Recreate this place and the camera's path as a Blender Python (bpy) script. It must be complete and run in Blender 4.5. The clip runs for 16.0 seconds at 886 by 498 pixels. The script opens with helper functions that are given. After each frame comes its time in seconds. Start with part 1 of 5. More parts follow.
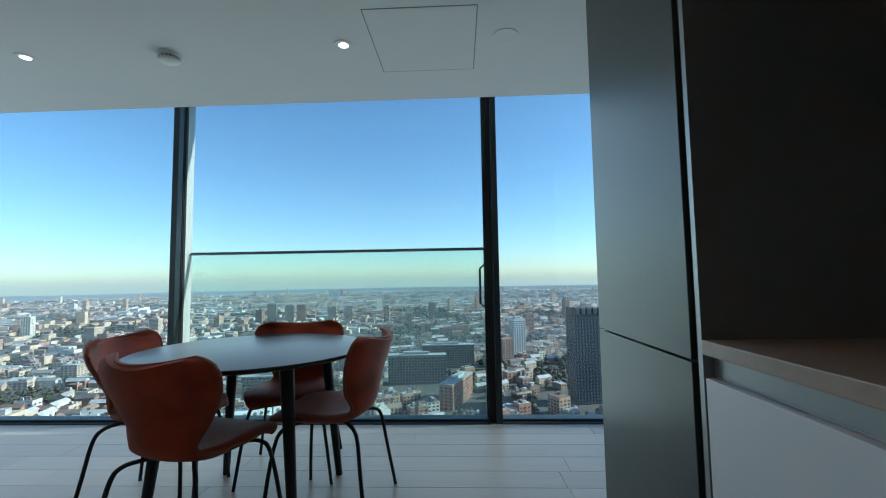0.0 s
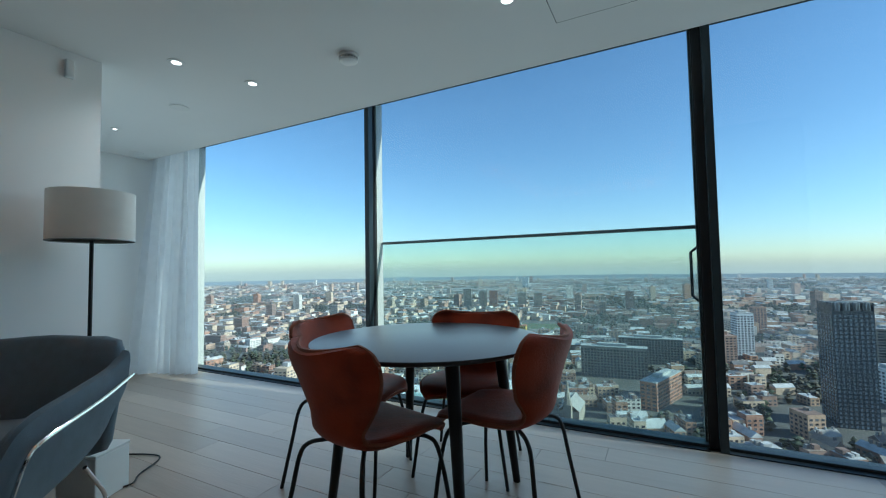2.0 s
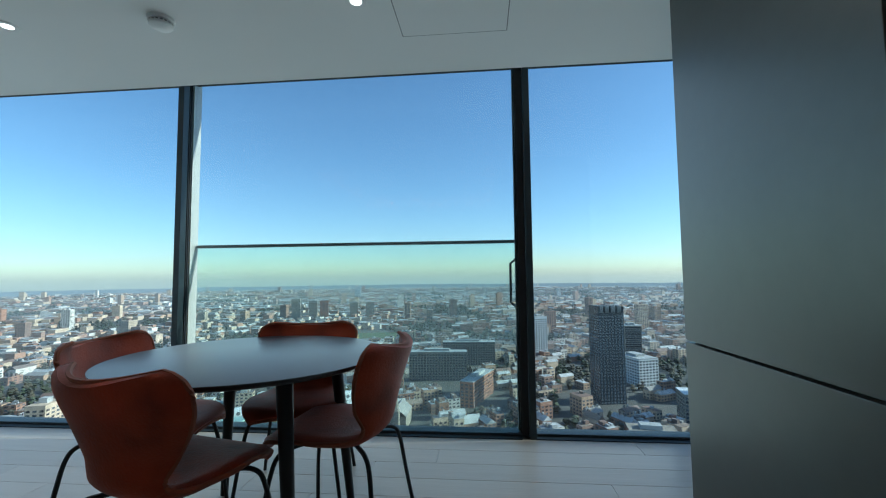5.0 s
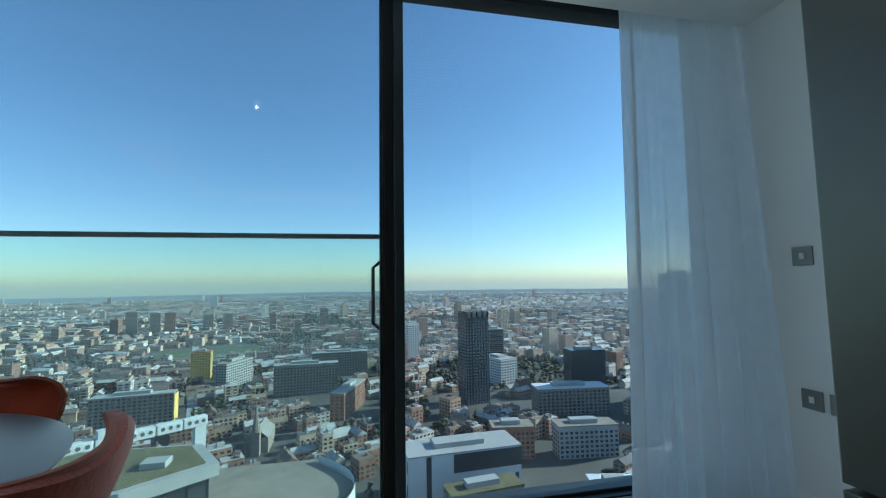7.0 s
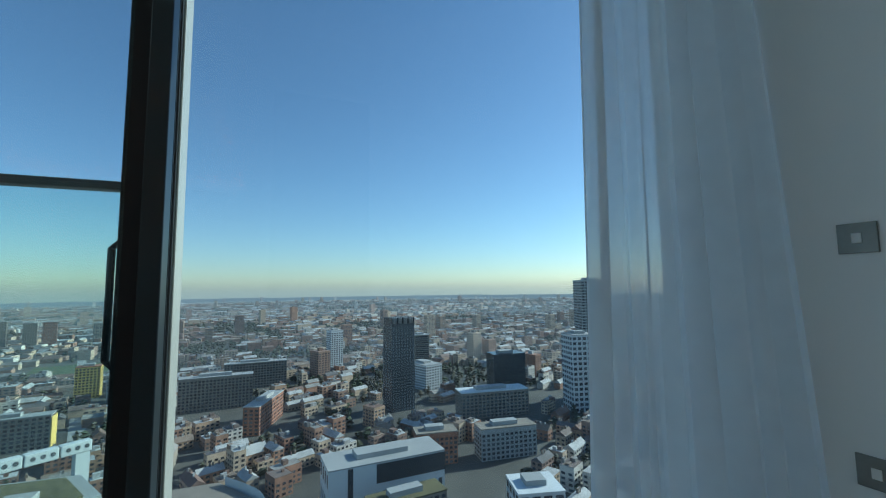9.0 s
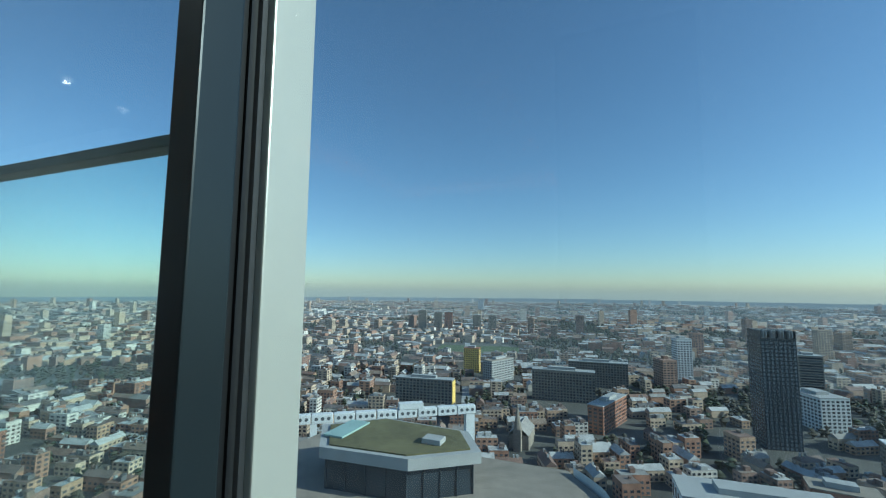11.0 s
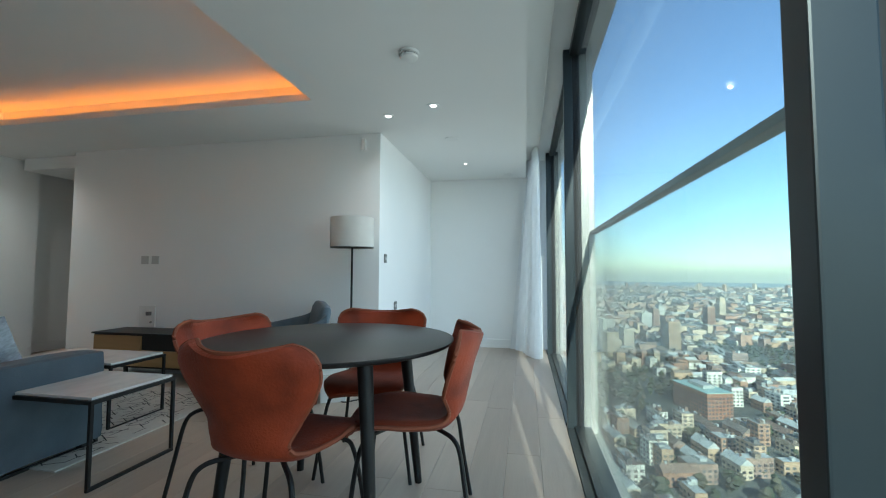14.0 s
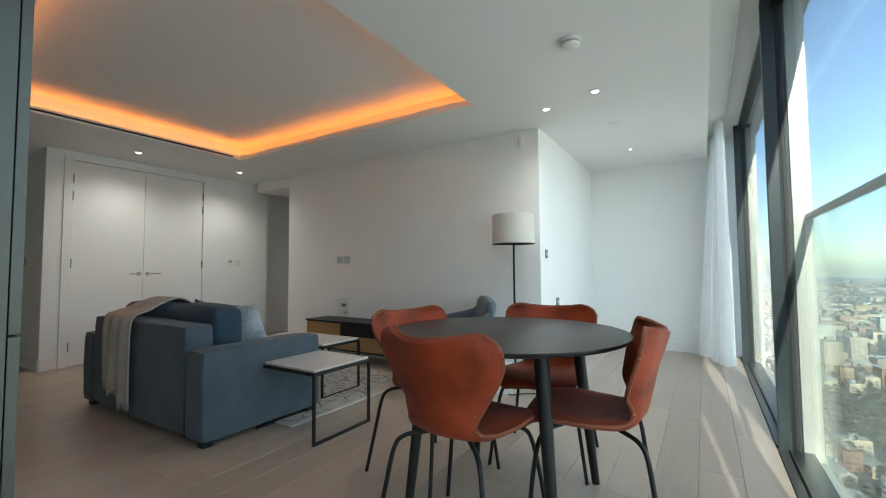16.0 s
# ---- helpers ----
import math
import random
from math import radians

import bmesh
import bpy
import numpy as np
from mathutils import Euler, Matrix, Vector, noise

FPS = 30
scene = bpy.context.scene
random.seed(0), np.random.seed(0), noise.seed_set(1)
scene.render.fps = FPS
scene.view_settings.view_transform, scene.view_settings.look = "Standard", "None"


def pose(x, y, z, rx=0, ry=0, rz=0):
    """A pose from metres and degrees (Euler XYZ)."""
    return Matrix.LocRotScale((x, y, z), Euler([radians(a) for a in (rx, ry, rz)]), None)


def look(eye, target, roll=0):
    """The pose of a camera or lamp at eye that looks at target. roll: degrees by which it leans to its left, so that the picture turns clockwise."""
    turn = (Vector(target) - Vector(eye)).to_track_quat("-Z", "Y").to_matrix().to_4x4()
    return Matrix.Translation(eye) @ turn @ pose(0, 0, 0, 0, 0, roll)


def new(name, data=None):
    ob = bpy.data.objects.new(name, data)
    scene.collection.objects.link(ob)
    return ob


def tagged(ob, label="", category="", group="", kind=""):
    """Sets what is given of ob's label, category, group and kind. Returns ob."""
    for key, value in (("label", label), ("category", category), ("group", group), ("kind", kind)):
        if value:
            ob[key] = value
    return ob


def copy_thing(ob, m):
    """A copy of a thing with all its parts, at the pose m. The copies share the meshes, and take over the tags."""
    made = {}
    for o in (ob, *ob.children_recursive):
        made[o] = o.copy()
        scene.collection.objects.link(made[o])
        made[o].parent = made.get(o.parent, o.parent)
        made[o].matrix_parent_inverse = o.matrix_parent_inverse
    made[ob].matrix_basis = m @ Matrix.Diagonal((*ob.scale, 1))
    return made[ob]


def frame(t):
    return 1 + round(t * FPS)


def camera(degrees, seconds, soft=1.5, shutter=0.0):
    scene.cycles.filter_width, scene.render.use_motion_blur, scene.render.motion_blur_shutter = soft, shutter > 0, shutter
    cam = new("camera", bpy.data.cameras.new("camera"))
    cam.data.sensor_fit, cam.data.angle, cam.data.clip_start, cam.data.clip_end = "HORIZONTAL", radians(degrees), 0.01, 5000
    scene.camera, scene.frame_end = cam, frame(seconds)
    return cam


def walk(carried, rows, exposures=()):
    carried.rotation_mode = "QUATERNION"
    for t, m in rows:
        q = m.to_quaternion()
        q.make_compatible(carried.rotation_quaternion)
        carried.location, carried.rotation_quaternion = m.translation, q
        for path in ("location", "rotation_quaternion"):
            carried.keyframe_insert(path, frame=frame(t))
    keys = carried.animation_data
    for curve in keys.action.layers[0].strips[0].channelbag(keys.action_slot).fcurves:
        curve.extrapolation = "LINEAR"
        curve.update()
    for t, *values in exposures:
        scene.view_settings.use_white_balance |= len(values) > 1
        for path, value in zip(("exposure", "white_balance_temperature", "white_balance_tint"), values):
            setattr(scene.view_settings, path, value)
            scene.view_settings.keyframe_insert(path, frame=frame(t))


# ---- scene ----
cam = camera(93.2, 16.0, soft=1.1)

PATH = [
    (0, (-0.248, -0.609, 1.086), (-0.329, 1.384, 1.229), -0.9),
    (0.5, (-0.256, -0.425, 1.084), (-0.541, 1.551, 1.212), -0.8),
    (1, (-0.261, -0.339, 1.086), (-0.783, 1.588, 1.199), -0.7),
    (1.5, (-0.248, -0.299, 1.084), (-1.001, 1.551, 1.186), -0.8),
    (2, (-0.246, -0.301, 1.086), (-1.175, 1.467, 1.182), -1.0),
    (2.5, (-0.259, -0.322, 1.08), (-1.264, 1.404, 1.184), -1.1),
    (3, (-0.269, -0.327, 1.08), (-1.245, 1.415, 1.193), -1.1),
    (3.5, (-0.282, -0.325, 1.087), (-1.125, 1.485, 1.203), -1.0),
    (4, (-0.303, -0.325, 1.081), (-0.932, 1.57, 1.201), -0.8),
    (4.5, (-0.304, -0.325, 1.086), (-0.698, 1.632, 1.201), -0.6),
    (4.7, (-0.305, -0.318, 1.080), (-0.606, 1.652, 1.2), -0.6),
    (6.8, (-0.187, 0.574, 1.083), (0.152, 2.536, 1.253), -0.7),
    (7, (-0.181, 0.636, 1.088), (0.23, 2.586, 1.247), -0.8),
    (7.5, (-0.059, 0.872, 1.08), (0.529, 2.776, 1.246), -0.7),
    (8, (0.045, 1.063, 1.084), (0.796, 2.909, 1.25), -0.7),
    (8.2, (0.084, 1.144, 1.075), (0.889, 2.967, 1.25), -0.8),
    (10.3, (0.545, 2.070, 1.055), (0.587, 4.060, 1.254), -0.1),
    (10.5, (0.550, 2.140, 1.056), (0.380, 4.123, 1.257), 0.0),
    (11, (0.497, 2.283, 1.062), (-0.245, 4.129, 1.256), 0.5),
    (11.5, (0.478, 2.372, 1.070), (-0.822, 3.878, 1.248), 0.4),
    (12, (0.482, 2.365, 1.075), (-1.211, 3.411, 1.230), 0.5),
    (12.5, (0.477, 2.339, 1.062), (-1.439, 2.894, 1.204), 0.3),
    (13, (0.488, 2.361, 1.079), (-1.501, 2.528, 1.203), 0.4),
    (13.5, (0.491, 2.366, 1.057), (-1.5, 2.226, 1.177), 0.4),
    (14, (0.507, 2.342, 1.053), (-1.453, 1.956, 1.165), 0.2),
    (14.5, (0.522, 2.334, 1.036), (-1.385, 1.74, 1.15), 0.2),
    (15, (0.54, 2.317, 1.042), (-1.303, 1.547, 1.149), 0.0),
    (15.5, (0.555, 2.297, 1.041), (-1.216, 1.374, 1.143), -0.2),
    (16, (0.563, 2.283, 1.042), (-1.134, 1.229, 1.141), -0.4),
]
walk(cam, [(t, look(eye, target, roll)) for t, eye, target, roll in PATH],
     [(0, 1.0, 5400, 0), (2, 0.9, 5400, 0), (4.7, 0.9, 5400, 0), (6.8, 0.78, 5400, 0), (8.2, 0.64, 5400, 0), (10.3, 0.4, 5600, 0), (11.5, 0.48, 5400, -3), (12.0, 0.68, 5400, -3), (12.5, 0.9, 5400, -3), (13.5, 1.2, 5700, 0), (14.5, 1.42, 5950, 3), (16, 1.62, 6400, 6)])

# ---------------- light ----------------
SUN = Vector((0.87, 0.105, 0.45)).normalized()
world = bpy.data.worlds.new("sky")
scene.world = world
world.use_nodes = True
wt = world.node_tree
sky = wt.nodes.new("ShaderNodeTexSky")
sky.sky_type = "NISHITA"
sky.sun_disc = False
sky.sun_elevation = math.asin(SUN.z)
sky.sun_rotation = math.atan2(SUN.x, SUN.y)
sky.altitude = 120
sky.air_density, sky.dust_density, sky.ozone_density = 1.0, 0.5, 3.0
wt.links.new(sky.outputs[0], wt.nodes["Background"].inputs[0])
wt.nodes["Background"].inputs[1].default_value = 0.10
sun_data = bpy.data.lights.new("sun", "SUN")
sun_data.energy, sun_data.angle, sun_data.color = 4.2, radians(0.5), (1.0, 0.93, 0.82)
sun = new("sun", sun_data)
sun.matrix_world = look(SUN * 50, (0, 0, 0))
# area lamp added inside the window wall to strengthen the sky's light
sky_data = bpy.data.lights.new("window_skylight", "AREA")
sky_data.shape, sky_data.size, sky_data.size_y = "RECTANGLE", 6.2, 2.4
sky_data.energy, sky_data.color, sky_data.spread = 12, (0.92, 1.0, 0.96), radians(150)
skylight = new("window_skylight", sky_data)
skylight.matrix_world = look((-2.2, 2.607, 1.24), (-2.2, 0, 1.24))


# ---------------- materials ----------------
def mat(name, color, rough=0.6, metal=0.0, var=0.08, scale=8.0, bump=0.0, bscale=60.0, stretch=(1, 1, 1), sheen=0.0, trans=0.0, random=0.0, spec=0.5):
    m = bpy.data.materials.new(name)
    m.use_nodes = True
    nt = m.node_tree
    b = nt.nodes["Principled BSDF"]
    b.inputs["Roughness"].default_value, b.inputs["Metallic"].default_value = rough, metal
    b.inputs["Specular IOR Level"].default_value = spec
    b.inputs["Sheen Weight"].default_value = sheen
    b.inputs["Transmission Weight"].default_value = trans
    tc = nt.nodes.new("ShaderNodeTexCoord")
    mp = nt.nodes.new("ShaderNodeMapping")
    mp.inputs["Scale"].default_value = stretch
    nt.links.new(tc.outputs["Object"], mp.inputs[0])
    n1 = nt.nodes.new("ShaderNodeTexNoise")
    n1.inputs["Scale"].default_value, n1.inputs["Detail"].default_value = scale, 6
    n2 = nt.nodes.new("ShaderNodeTexNoise")
    n2.inputs["Scale"].default_value, n2.inputs["Detail"].default_value = scale * 0.13, 3
    for n in (n1, n2):
        nt.links.new(mp.outputs[0], n.inputs["Vector"])
    add = nt.nodes.new("ShaderNodeMath")
    add.operation = "ADD"
    nt.links.new(n1.outputs[0], add.inputs[0])
    nt.links.new(n2.outputs[0], add.inputs[1])
    val = add.outputs[0]
    if random:
        oi = nt.nodes.new("ShaderNodeObjectInfo")
        mu = nt.nodes.new("ShaderNodeMath")
        mu.operation, mu.inputs[1].default_value = "MULTIPLY_ADD", random
        nt.links.new(oi.outputs["Random"], mu.inputs[0])
        nt.links.new(val, mu.inputs[2])
        val = mu.outputs[0]
    mr = nt.nodes.new("ShaderNodeMapRange")
    mr.inputs[1].default_value, mr.inputs[2].default_value = 0.6, 1.4 + random
    mr.inputs[3].default_value, mr.inputs[4].default_value = 1 - var, 1 + var
    nt.links.new(val, mr.inputs[0])
    mx = nt.nodes.new("ShaderNodeVectorMath")
    mx.operation = "SCALE"
    mx.inputs[0].default_value = color
    nt.links.new(mr.outputs[0], mx.inputs["Scale"])
    nt.links.new(mx.outputs[0], b.inputs["Base Color"])
    if bump:
        n3 = nt.nodes.new("ShaderNodeTexNoise")
        n3.inputs["Scale"].default_value, n3.inputs["Detail"].default_value = bscale, 4
        nt.links.new(mp.outputs[0], n3.inputs["Vector"])
        bp = nt.nodes.new("ShaderNodeBump")
        bp.inputs["Strength"].default_value, bp.inputs["Distance"].default_value = bump, 0.01
        nt.links.new(n3.outputs[0], bp.inputs["Height"])
        nt.links.new(bp.outputs[0], b.inputs["Normal"])
    return m


def island_mat(name, ramp, rough=0.85, noise_scale=0.15, stain=0.25):
    """A material whose colour changes from piece to piece of a joined mesh."""
    m = bpy.data.materials.new(name)
    m.use_nodes = True
    nt = m.node_tree
    b = nt.nodes["Principled BSDF"]
    b.inputs["Roughness"].default_value = rough
    g = nt.nodes.new("ShaderNodeNewGeometry")
    cr = nt.nodes.new("ShaderNodeValToRGB")
    cr.color_ramp.interpolation = "CONSTANT"
    els = cr.color_ramp.elements
    for i, c in enumerate(ramp):
        e = els[i] if i < 2 else els.new(0.5)
        e.position = i / len(ramp)
        e.color = (*c, 1)
    nt.links.new(g.outputs["Random Per Island"], cr.inputs[0])
    tc = nt.nodes.new("ShaderNodeTexCoord")
    n = nt.nodes.new("ShaderNodeTexNoise")
    n.inputs["Scale"].default_value, n.inputs["Detail"].default_value = noise_scale, 5
    nt.links.new(tc.outputs["Object"], n.inputs["Vector"])
    mr = nt.nodes.new("ShaderNodeMapRange")
    mr.inputs[1].default_value, mr.inputs[2].default_value = 0.3, 0.7
    mr.inputs[3].default_value, mr.inputs[4].default_value = 1 - stain, 1 + stain
    nt.links.new(n.outputs[0], mr.inputs[0])
    mx = nt.nodes.new("ShaderNodeVectorMath")
    mx.operation = "SCALE"
    nt.links.new(cr.outputs[0], mx.inputs[0])
    nt.links.new(mr.outputs[0], mx.inputs["Scale"])
    nt.links.new(mx.outputs[0], b.inputs["Base Color"])
    return m


def glow(name, color, strength):
    m = bpy.data.materials.new(name)
    m.use_nodes = True
    nt = m.node_tree
    nt.nodes.remove(nt.nodes["Principled BSDF"])
    e = nt.nodes.new("ShaderNodeEmission")
    e.inputs[0].default_value, e.inputs[1].default_value = (*color, 1), strength
    nt.links.new(e.outputs[0], nt.nodes["Material Output"].inputs[0])
    return m


def pane_mat(name, tint, film=0.03):
    """Thin clear glazing: lets light straight through, mirrors at grazing angles."""
    m = bpy.data.materials.new(name)
    m.use_nodes = True
    nt = m.node_tree
    nt.nodes.remove(nt.nodes["Principled BSDF"])
    tr = nt.nodes.new("ShaderNodeBsdfTransparent")
    tr.inputs[0].default_value = (*tint, 1)
    gl = nt.nodes.new("ShaderNodeBsdfGlossy")
    gl.inputs["Roughness"].default_value = 0.0
    lw = nt.nodes.new("ShaderNodeLayerWeight")
    lw.inputs[0].default_value = 0.5
    pw = nt.nodes.new("ShaderNodeMath")
    pw.operation, pw.inputs[1].default_value = "POWER", 5.0
    nt.links.new(lw.outputs["Facing"], pw.inputs[0])
    fr = nt.nodes.new("ShaderNodeMath")
    fr.operation, fr.inputs[1].default_value, fr.inputs[2].default_value = "MULTIPLY_ADD", 0.6, 0.02
    nt.links.new(pw.outputs[0], fr.inputs[0])
    mx = nt.nodes.new("ShaderNodeMixShader")
    nt.links.new(fr.outputs[0], mx.inputs[0])
    nt.links.new(tr.outputs[0], mx.inputs[1])
    nt.links.new(gl.outputs[0], mx.inputs[2])
    # a thin film of dust and smears on the pane
    df = nt.nodes.new("ShaderNodeBsdfTranslucent")
    df.inputs[0].default_value = (0.85, 0.86, 0.84, 1)
    tc = nt.nodes.new("ShaderNodeTexCoord")
    ns = nt.nodes.new("ShaderNodeTexNoise")
    ns.inputs["Scale"].default_value, ns.inputs["Detail"].default_value = 1.3, 5
    nt.links.new(tc.outputs["Object"], ns.inputs["Vector"])
    mr = nt.nodes.new("ShaderNodeMapRange")
    mr.inputs[3].default_value, mr.inputs[4].default_value = 0.0, film
    nt.links.new(ns.outputs[0], mr.inputs[0])
    m2 = nt.nodes.new("ShaderNodeMixShader")
    nt.links.new(mr.outputs[0], m2.inputs[0])
    nt.links.new(mx.outputs[0], m2.inputs[1])
    nt.links.new(df.outputs[0], m2.inputs[2])
    nt.links.new(m2.outputs[0], nt.nodes["Material Output"].inputs[0])
    return m


def cloth_mat(name, color, through_light=0.6, clear=0.25):
    """Sheer cloth: part of the light passes, part is scattered."""
    m = bpy.data.materials.new(name)
    m.use_nodes = True
    nt = m.node_tree
    nt.nodes.remove(nt.nodes["Principled BSDF"])
    d = nt.nodes.new("ShaderNodeBsdfDiffuse")
    t = nt.nodes.new("ShaderNodeBsdfTranslucent")
    c = nt.nodes.new("ShaderNodeBsdfTransparent")
    tc = nt.nodes.new("ShaderNodeTexCoord")
    w = nt.nodes.new("ShaderNodeTexNoise")
    w.inputs["Scale"].default_value = 9
    nt.links.new(tc.outputs["Object"], w.inputs["Vector"])
    mr = nt.nodes.new("ShaderNodeMapRange")
    mr.inputs[3].default_value, mr.inputs[4].default_value = clear - 0.07, clear + 0.07
    nt.links.new(w.outputs[0], mr.inputs[0])
    for n in (d, t):
        n.inputs[0].default_value = (*color, 1)
    a = nt.nodes.new("ShaderNodeMixShader")
    a.inputs[0].default_value = through_light
    nt.links.new(d.outputs[0], a.inputs[1])
    nt.links.new(t.outputs[0], a.inputs[2])
    b = nt.nodes.new("ShaderNodeMixShader")
    nt.links.new(mr.outputs[0], b.inputs[0])
    nt.links.new(a.outputs[0], b.inputs[1])
    nt.links.new(c.outputs[0], b.inputs[2])
    nt.links.new(b.outputs[0], nt.nodes["Material Output"].inputs[0])
    return m


WALL = mat("wall_paint", (0.85, 0.85, 0.84), 0.75, var=0.015, scale=3, bump=0.04, bscale=220)
CEIL = mat("ceiling_paint", (0.80, 0.80, 0.78), 0.85, var=0.015, scale=2, bump=0.03, bscale=200)
WOODWORK = mat("satin_woodwork", (0.84, 0.84, 0.83), 0.42, var=0.015, scale=3)
OAK = mat("limed_oak", (0.45, 0.365, 0.295), 0.36, var=0.20, scale=14, stretch=(0.12, 1.6, 1), bump=0.10, bscale=70, random=1.0)
JOINT = mat("floor_joint", (0.36, 0.295, 0.24), 0.8)
RAIL = mat("grey_rail", (0.14, 0.165, 0.17), 0.4, metal=0.3, var=0.05, scale=5)
# one post paint twice: darkened as room-side shade, paled as sun outside
FRAME_SHADED = mat("shaded_post_paint", (0.032, 0.045, 0.052), 0.36, metal=0.2, var=0.05, scale=5)
FRAME = mat("sunlit_post_paint", (0.42, 0.425, 0.39), 0.38, metal=0.25, var=0.03, scale=5)
DARKFRAME = mat("dark_aluminium", (0.035, 0.042, 0.045), 0.4, metal=0.4, var=0.1)
GASKET = mat("black_gasket", (0.012, 0.013, 0.015), 0.6)
GLASS = pane_mat("window_glass", (0.90, 0.95, 0.94))
RAILGLASS = pane_mat("balustrade_glass", (0.92, 0.985, 0.955), 0.05)
SHEER = cloth_mat("sheer_curtain", (0.88, 0.89, 0.90), 0.5, 0.13)
BRONZE = mat("bronze_lacquer", (0.082, 0.086, 0.078), 0.33, metal=0.55, var=0.06, scale=30)
EDGE = mat("edge_trim", (0.30, 0.31, 0.31), 0.35, metal=0.7)
SPLASH = mat("dark_splashback", (0.022, 0.020, 0.017), 0.25, var=0.2, scale=5)
WORKTOP = mat("stone_worktop", (0.34, 0.27, 0.22), 0.30, var=0.12, scale=40)
LACQUER = mat("white_lacquer", (0.66, 0.68, 0.70), 0.35, var=0.01)
STEEL = mat("brushed_steel", (0.22, 0.22, 0.21), 0.4, metal=0.6, var=0.08, scale=60)
CHROME = mat("chrome", (0.75, 0.75, 0.75), 0.12, metal=1.0, var=0.02)
BLACK = mat("black_steel", (0.010, 0.011, 0.012), 0.48, var=0.15, scale=30, spec=0.35)
TABLETOP = mat("black_laminate", (0.016, 0.018, 0.021), 0.36, var=0.08, scale=50, bump=0.02, bscale=300)
RUST = mat("rust_velvet", (0.24, 0.033, 0.008), 0.62, var=0.6, scale=9, bump=0.25, bscale=120, sheen=0.05, spec=0.3)
PIPING = mat("rust_piping", (0.22, 0.055, 0.022), 0.75, var=0.15, scale=20)
SOFA = mat("slate_blue_velvet", (0.085, 0.112, 0.138), 0.85, var=0.28, scale=6, bump=0.25, bscale=150, sheen=0.15, spec=0.25)
SOFADARK = mat("navy_velvet", (0.028, 0.055, 0.085), 0.8, var=0.25, scale=9, bump=0.2, bscale=150, sheen=0.1, spec=0.3)
ARMCHAIR = mat("blue_grey_wool", (0.115, 0.155, 0.19), 0.9, var=0.15, scale=25, bump=0.3, bscale=260, sheen=0.2)
CUSHION = mat("patterned_cushion", (0.42, 0.45, 0.49), 0.9, var=0.45, scale=70, stretch=(1, 1, 0.3), bump=0.2, bscale=200)
THROW = mat("oatmeal_throw", (0.50, 0.46, 0.42), 0.95, var=0.2, scale=40, bump=0.5, bscale=170)
MARBLE = mat("white_marble", (0.70, 0.69, 0.67), 0.25, var=0.16, scale=6, stretch=(1, 2.2, 1))
RUG = mat("cream_rug", (0.62, 0.60, 0.56), 0.95, var=0.12, scale=60, bump=0.6, bscale=300)
RUGLINE = mat("charcoal_rug_line", (0.05, 0.05, 0.055), 0.95, var=0.2, scale=60)
WALNUT = mat("oak_veneer", (0.36, 0.22, 0.09), 0.45, var=0.25, scale=14, stretch=(1, 0.12, 1.5), bump=0.05)
SHADE = cloth_mat("lampshade_linen", (0.82, 0.80, 0.76), 0.35, 0.03)
PLASTIC = mat("white_plastic", (0.75, 0.75, 0.73), 0.45, var=0.01)
PLATE = mat("pale_grey_plate", (0.50, 0.50, 0.49), 0.5, var=0.02)
GREYPLASTIC = mat("grey_plastic", (0.16, 0.16, 0.16), 0.5)
LED = glow("warm_led", (1.0, 0.27, 0.04), 2.6)
SPOTGLOW = glow("downlight_lamp", (1.0, 0.95, 0.86), 2.2)


# ---------------- building blocks ----------------
def box(bm, x0, x1, y0, y1, z0, z1, bevel=0.0, seg=2):
    r = bmesh.ops.create_cube(bm, size=1, matrix=Matrix.Translation(((x0 + x1) / 2, (y0 + y1) / 2, (z0 + z1) / 2)) @ Matrix.Diagonal((x1 - x0, y1 - y0, z1 - z0, 1)))
    if bevel:
        edges = list({e for v in r["verts"] for e in v.link_edges})
        bmesh.ops.bevel(bm, geom=edges, offset=bevel, segments=seg, affect="EDGES", profile=0.6)
    return bm


def boxes(*rows, bevel=0.0, seg=2):
    bm = bmesh.new()
    for r in rows:
        box(bm, *r, bevel=bevel, seg=seg)
    return bm


def smoothed(points, closed=False, n=6):
    """Catmull-Rom through the points."""
    pts = [Vector(p) for p in points]
    out = []
    m = len(pts)
    for i in range(m if closed else m - 1):
        a, b, c, d = (pts[(i + k) % m] if closed else pts[min(max(i + k, 0), m - 1)] for k in (-1, 0, 1, 2))
        for j in range(n):
            t = j / n
            out.append(0.5 * (2 * b + (c - a) * t + (2 * a - 5 * b + 4 * c - d) * t * t + (3 * b - a - 3 * c + d) * t ** 3))
    if not closed:
        out.append(pts[-1])
    return out


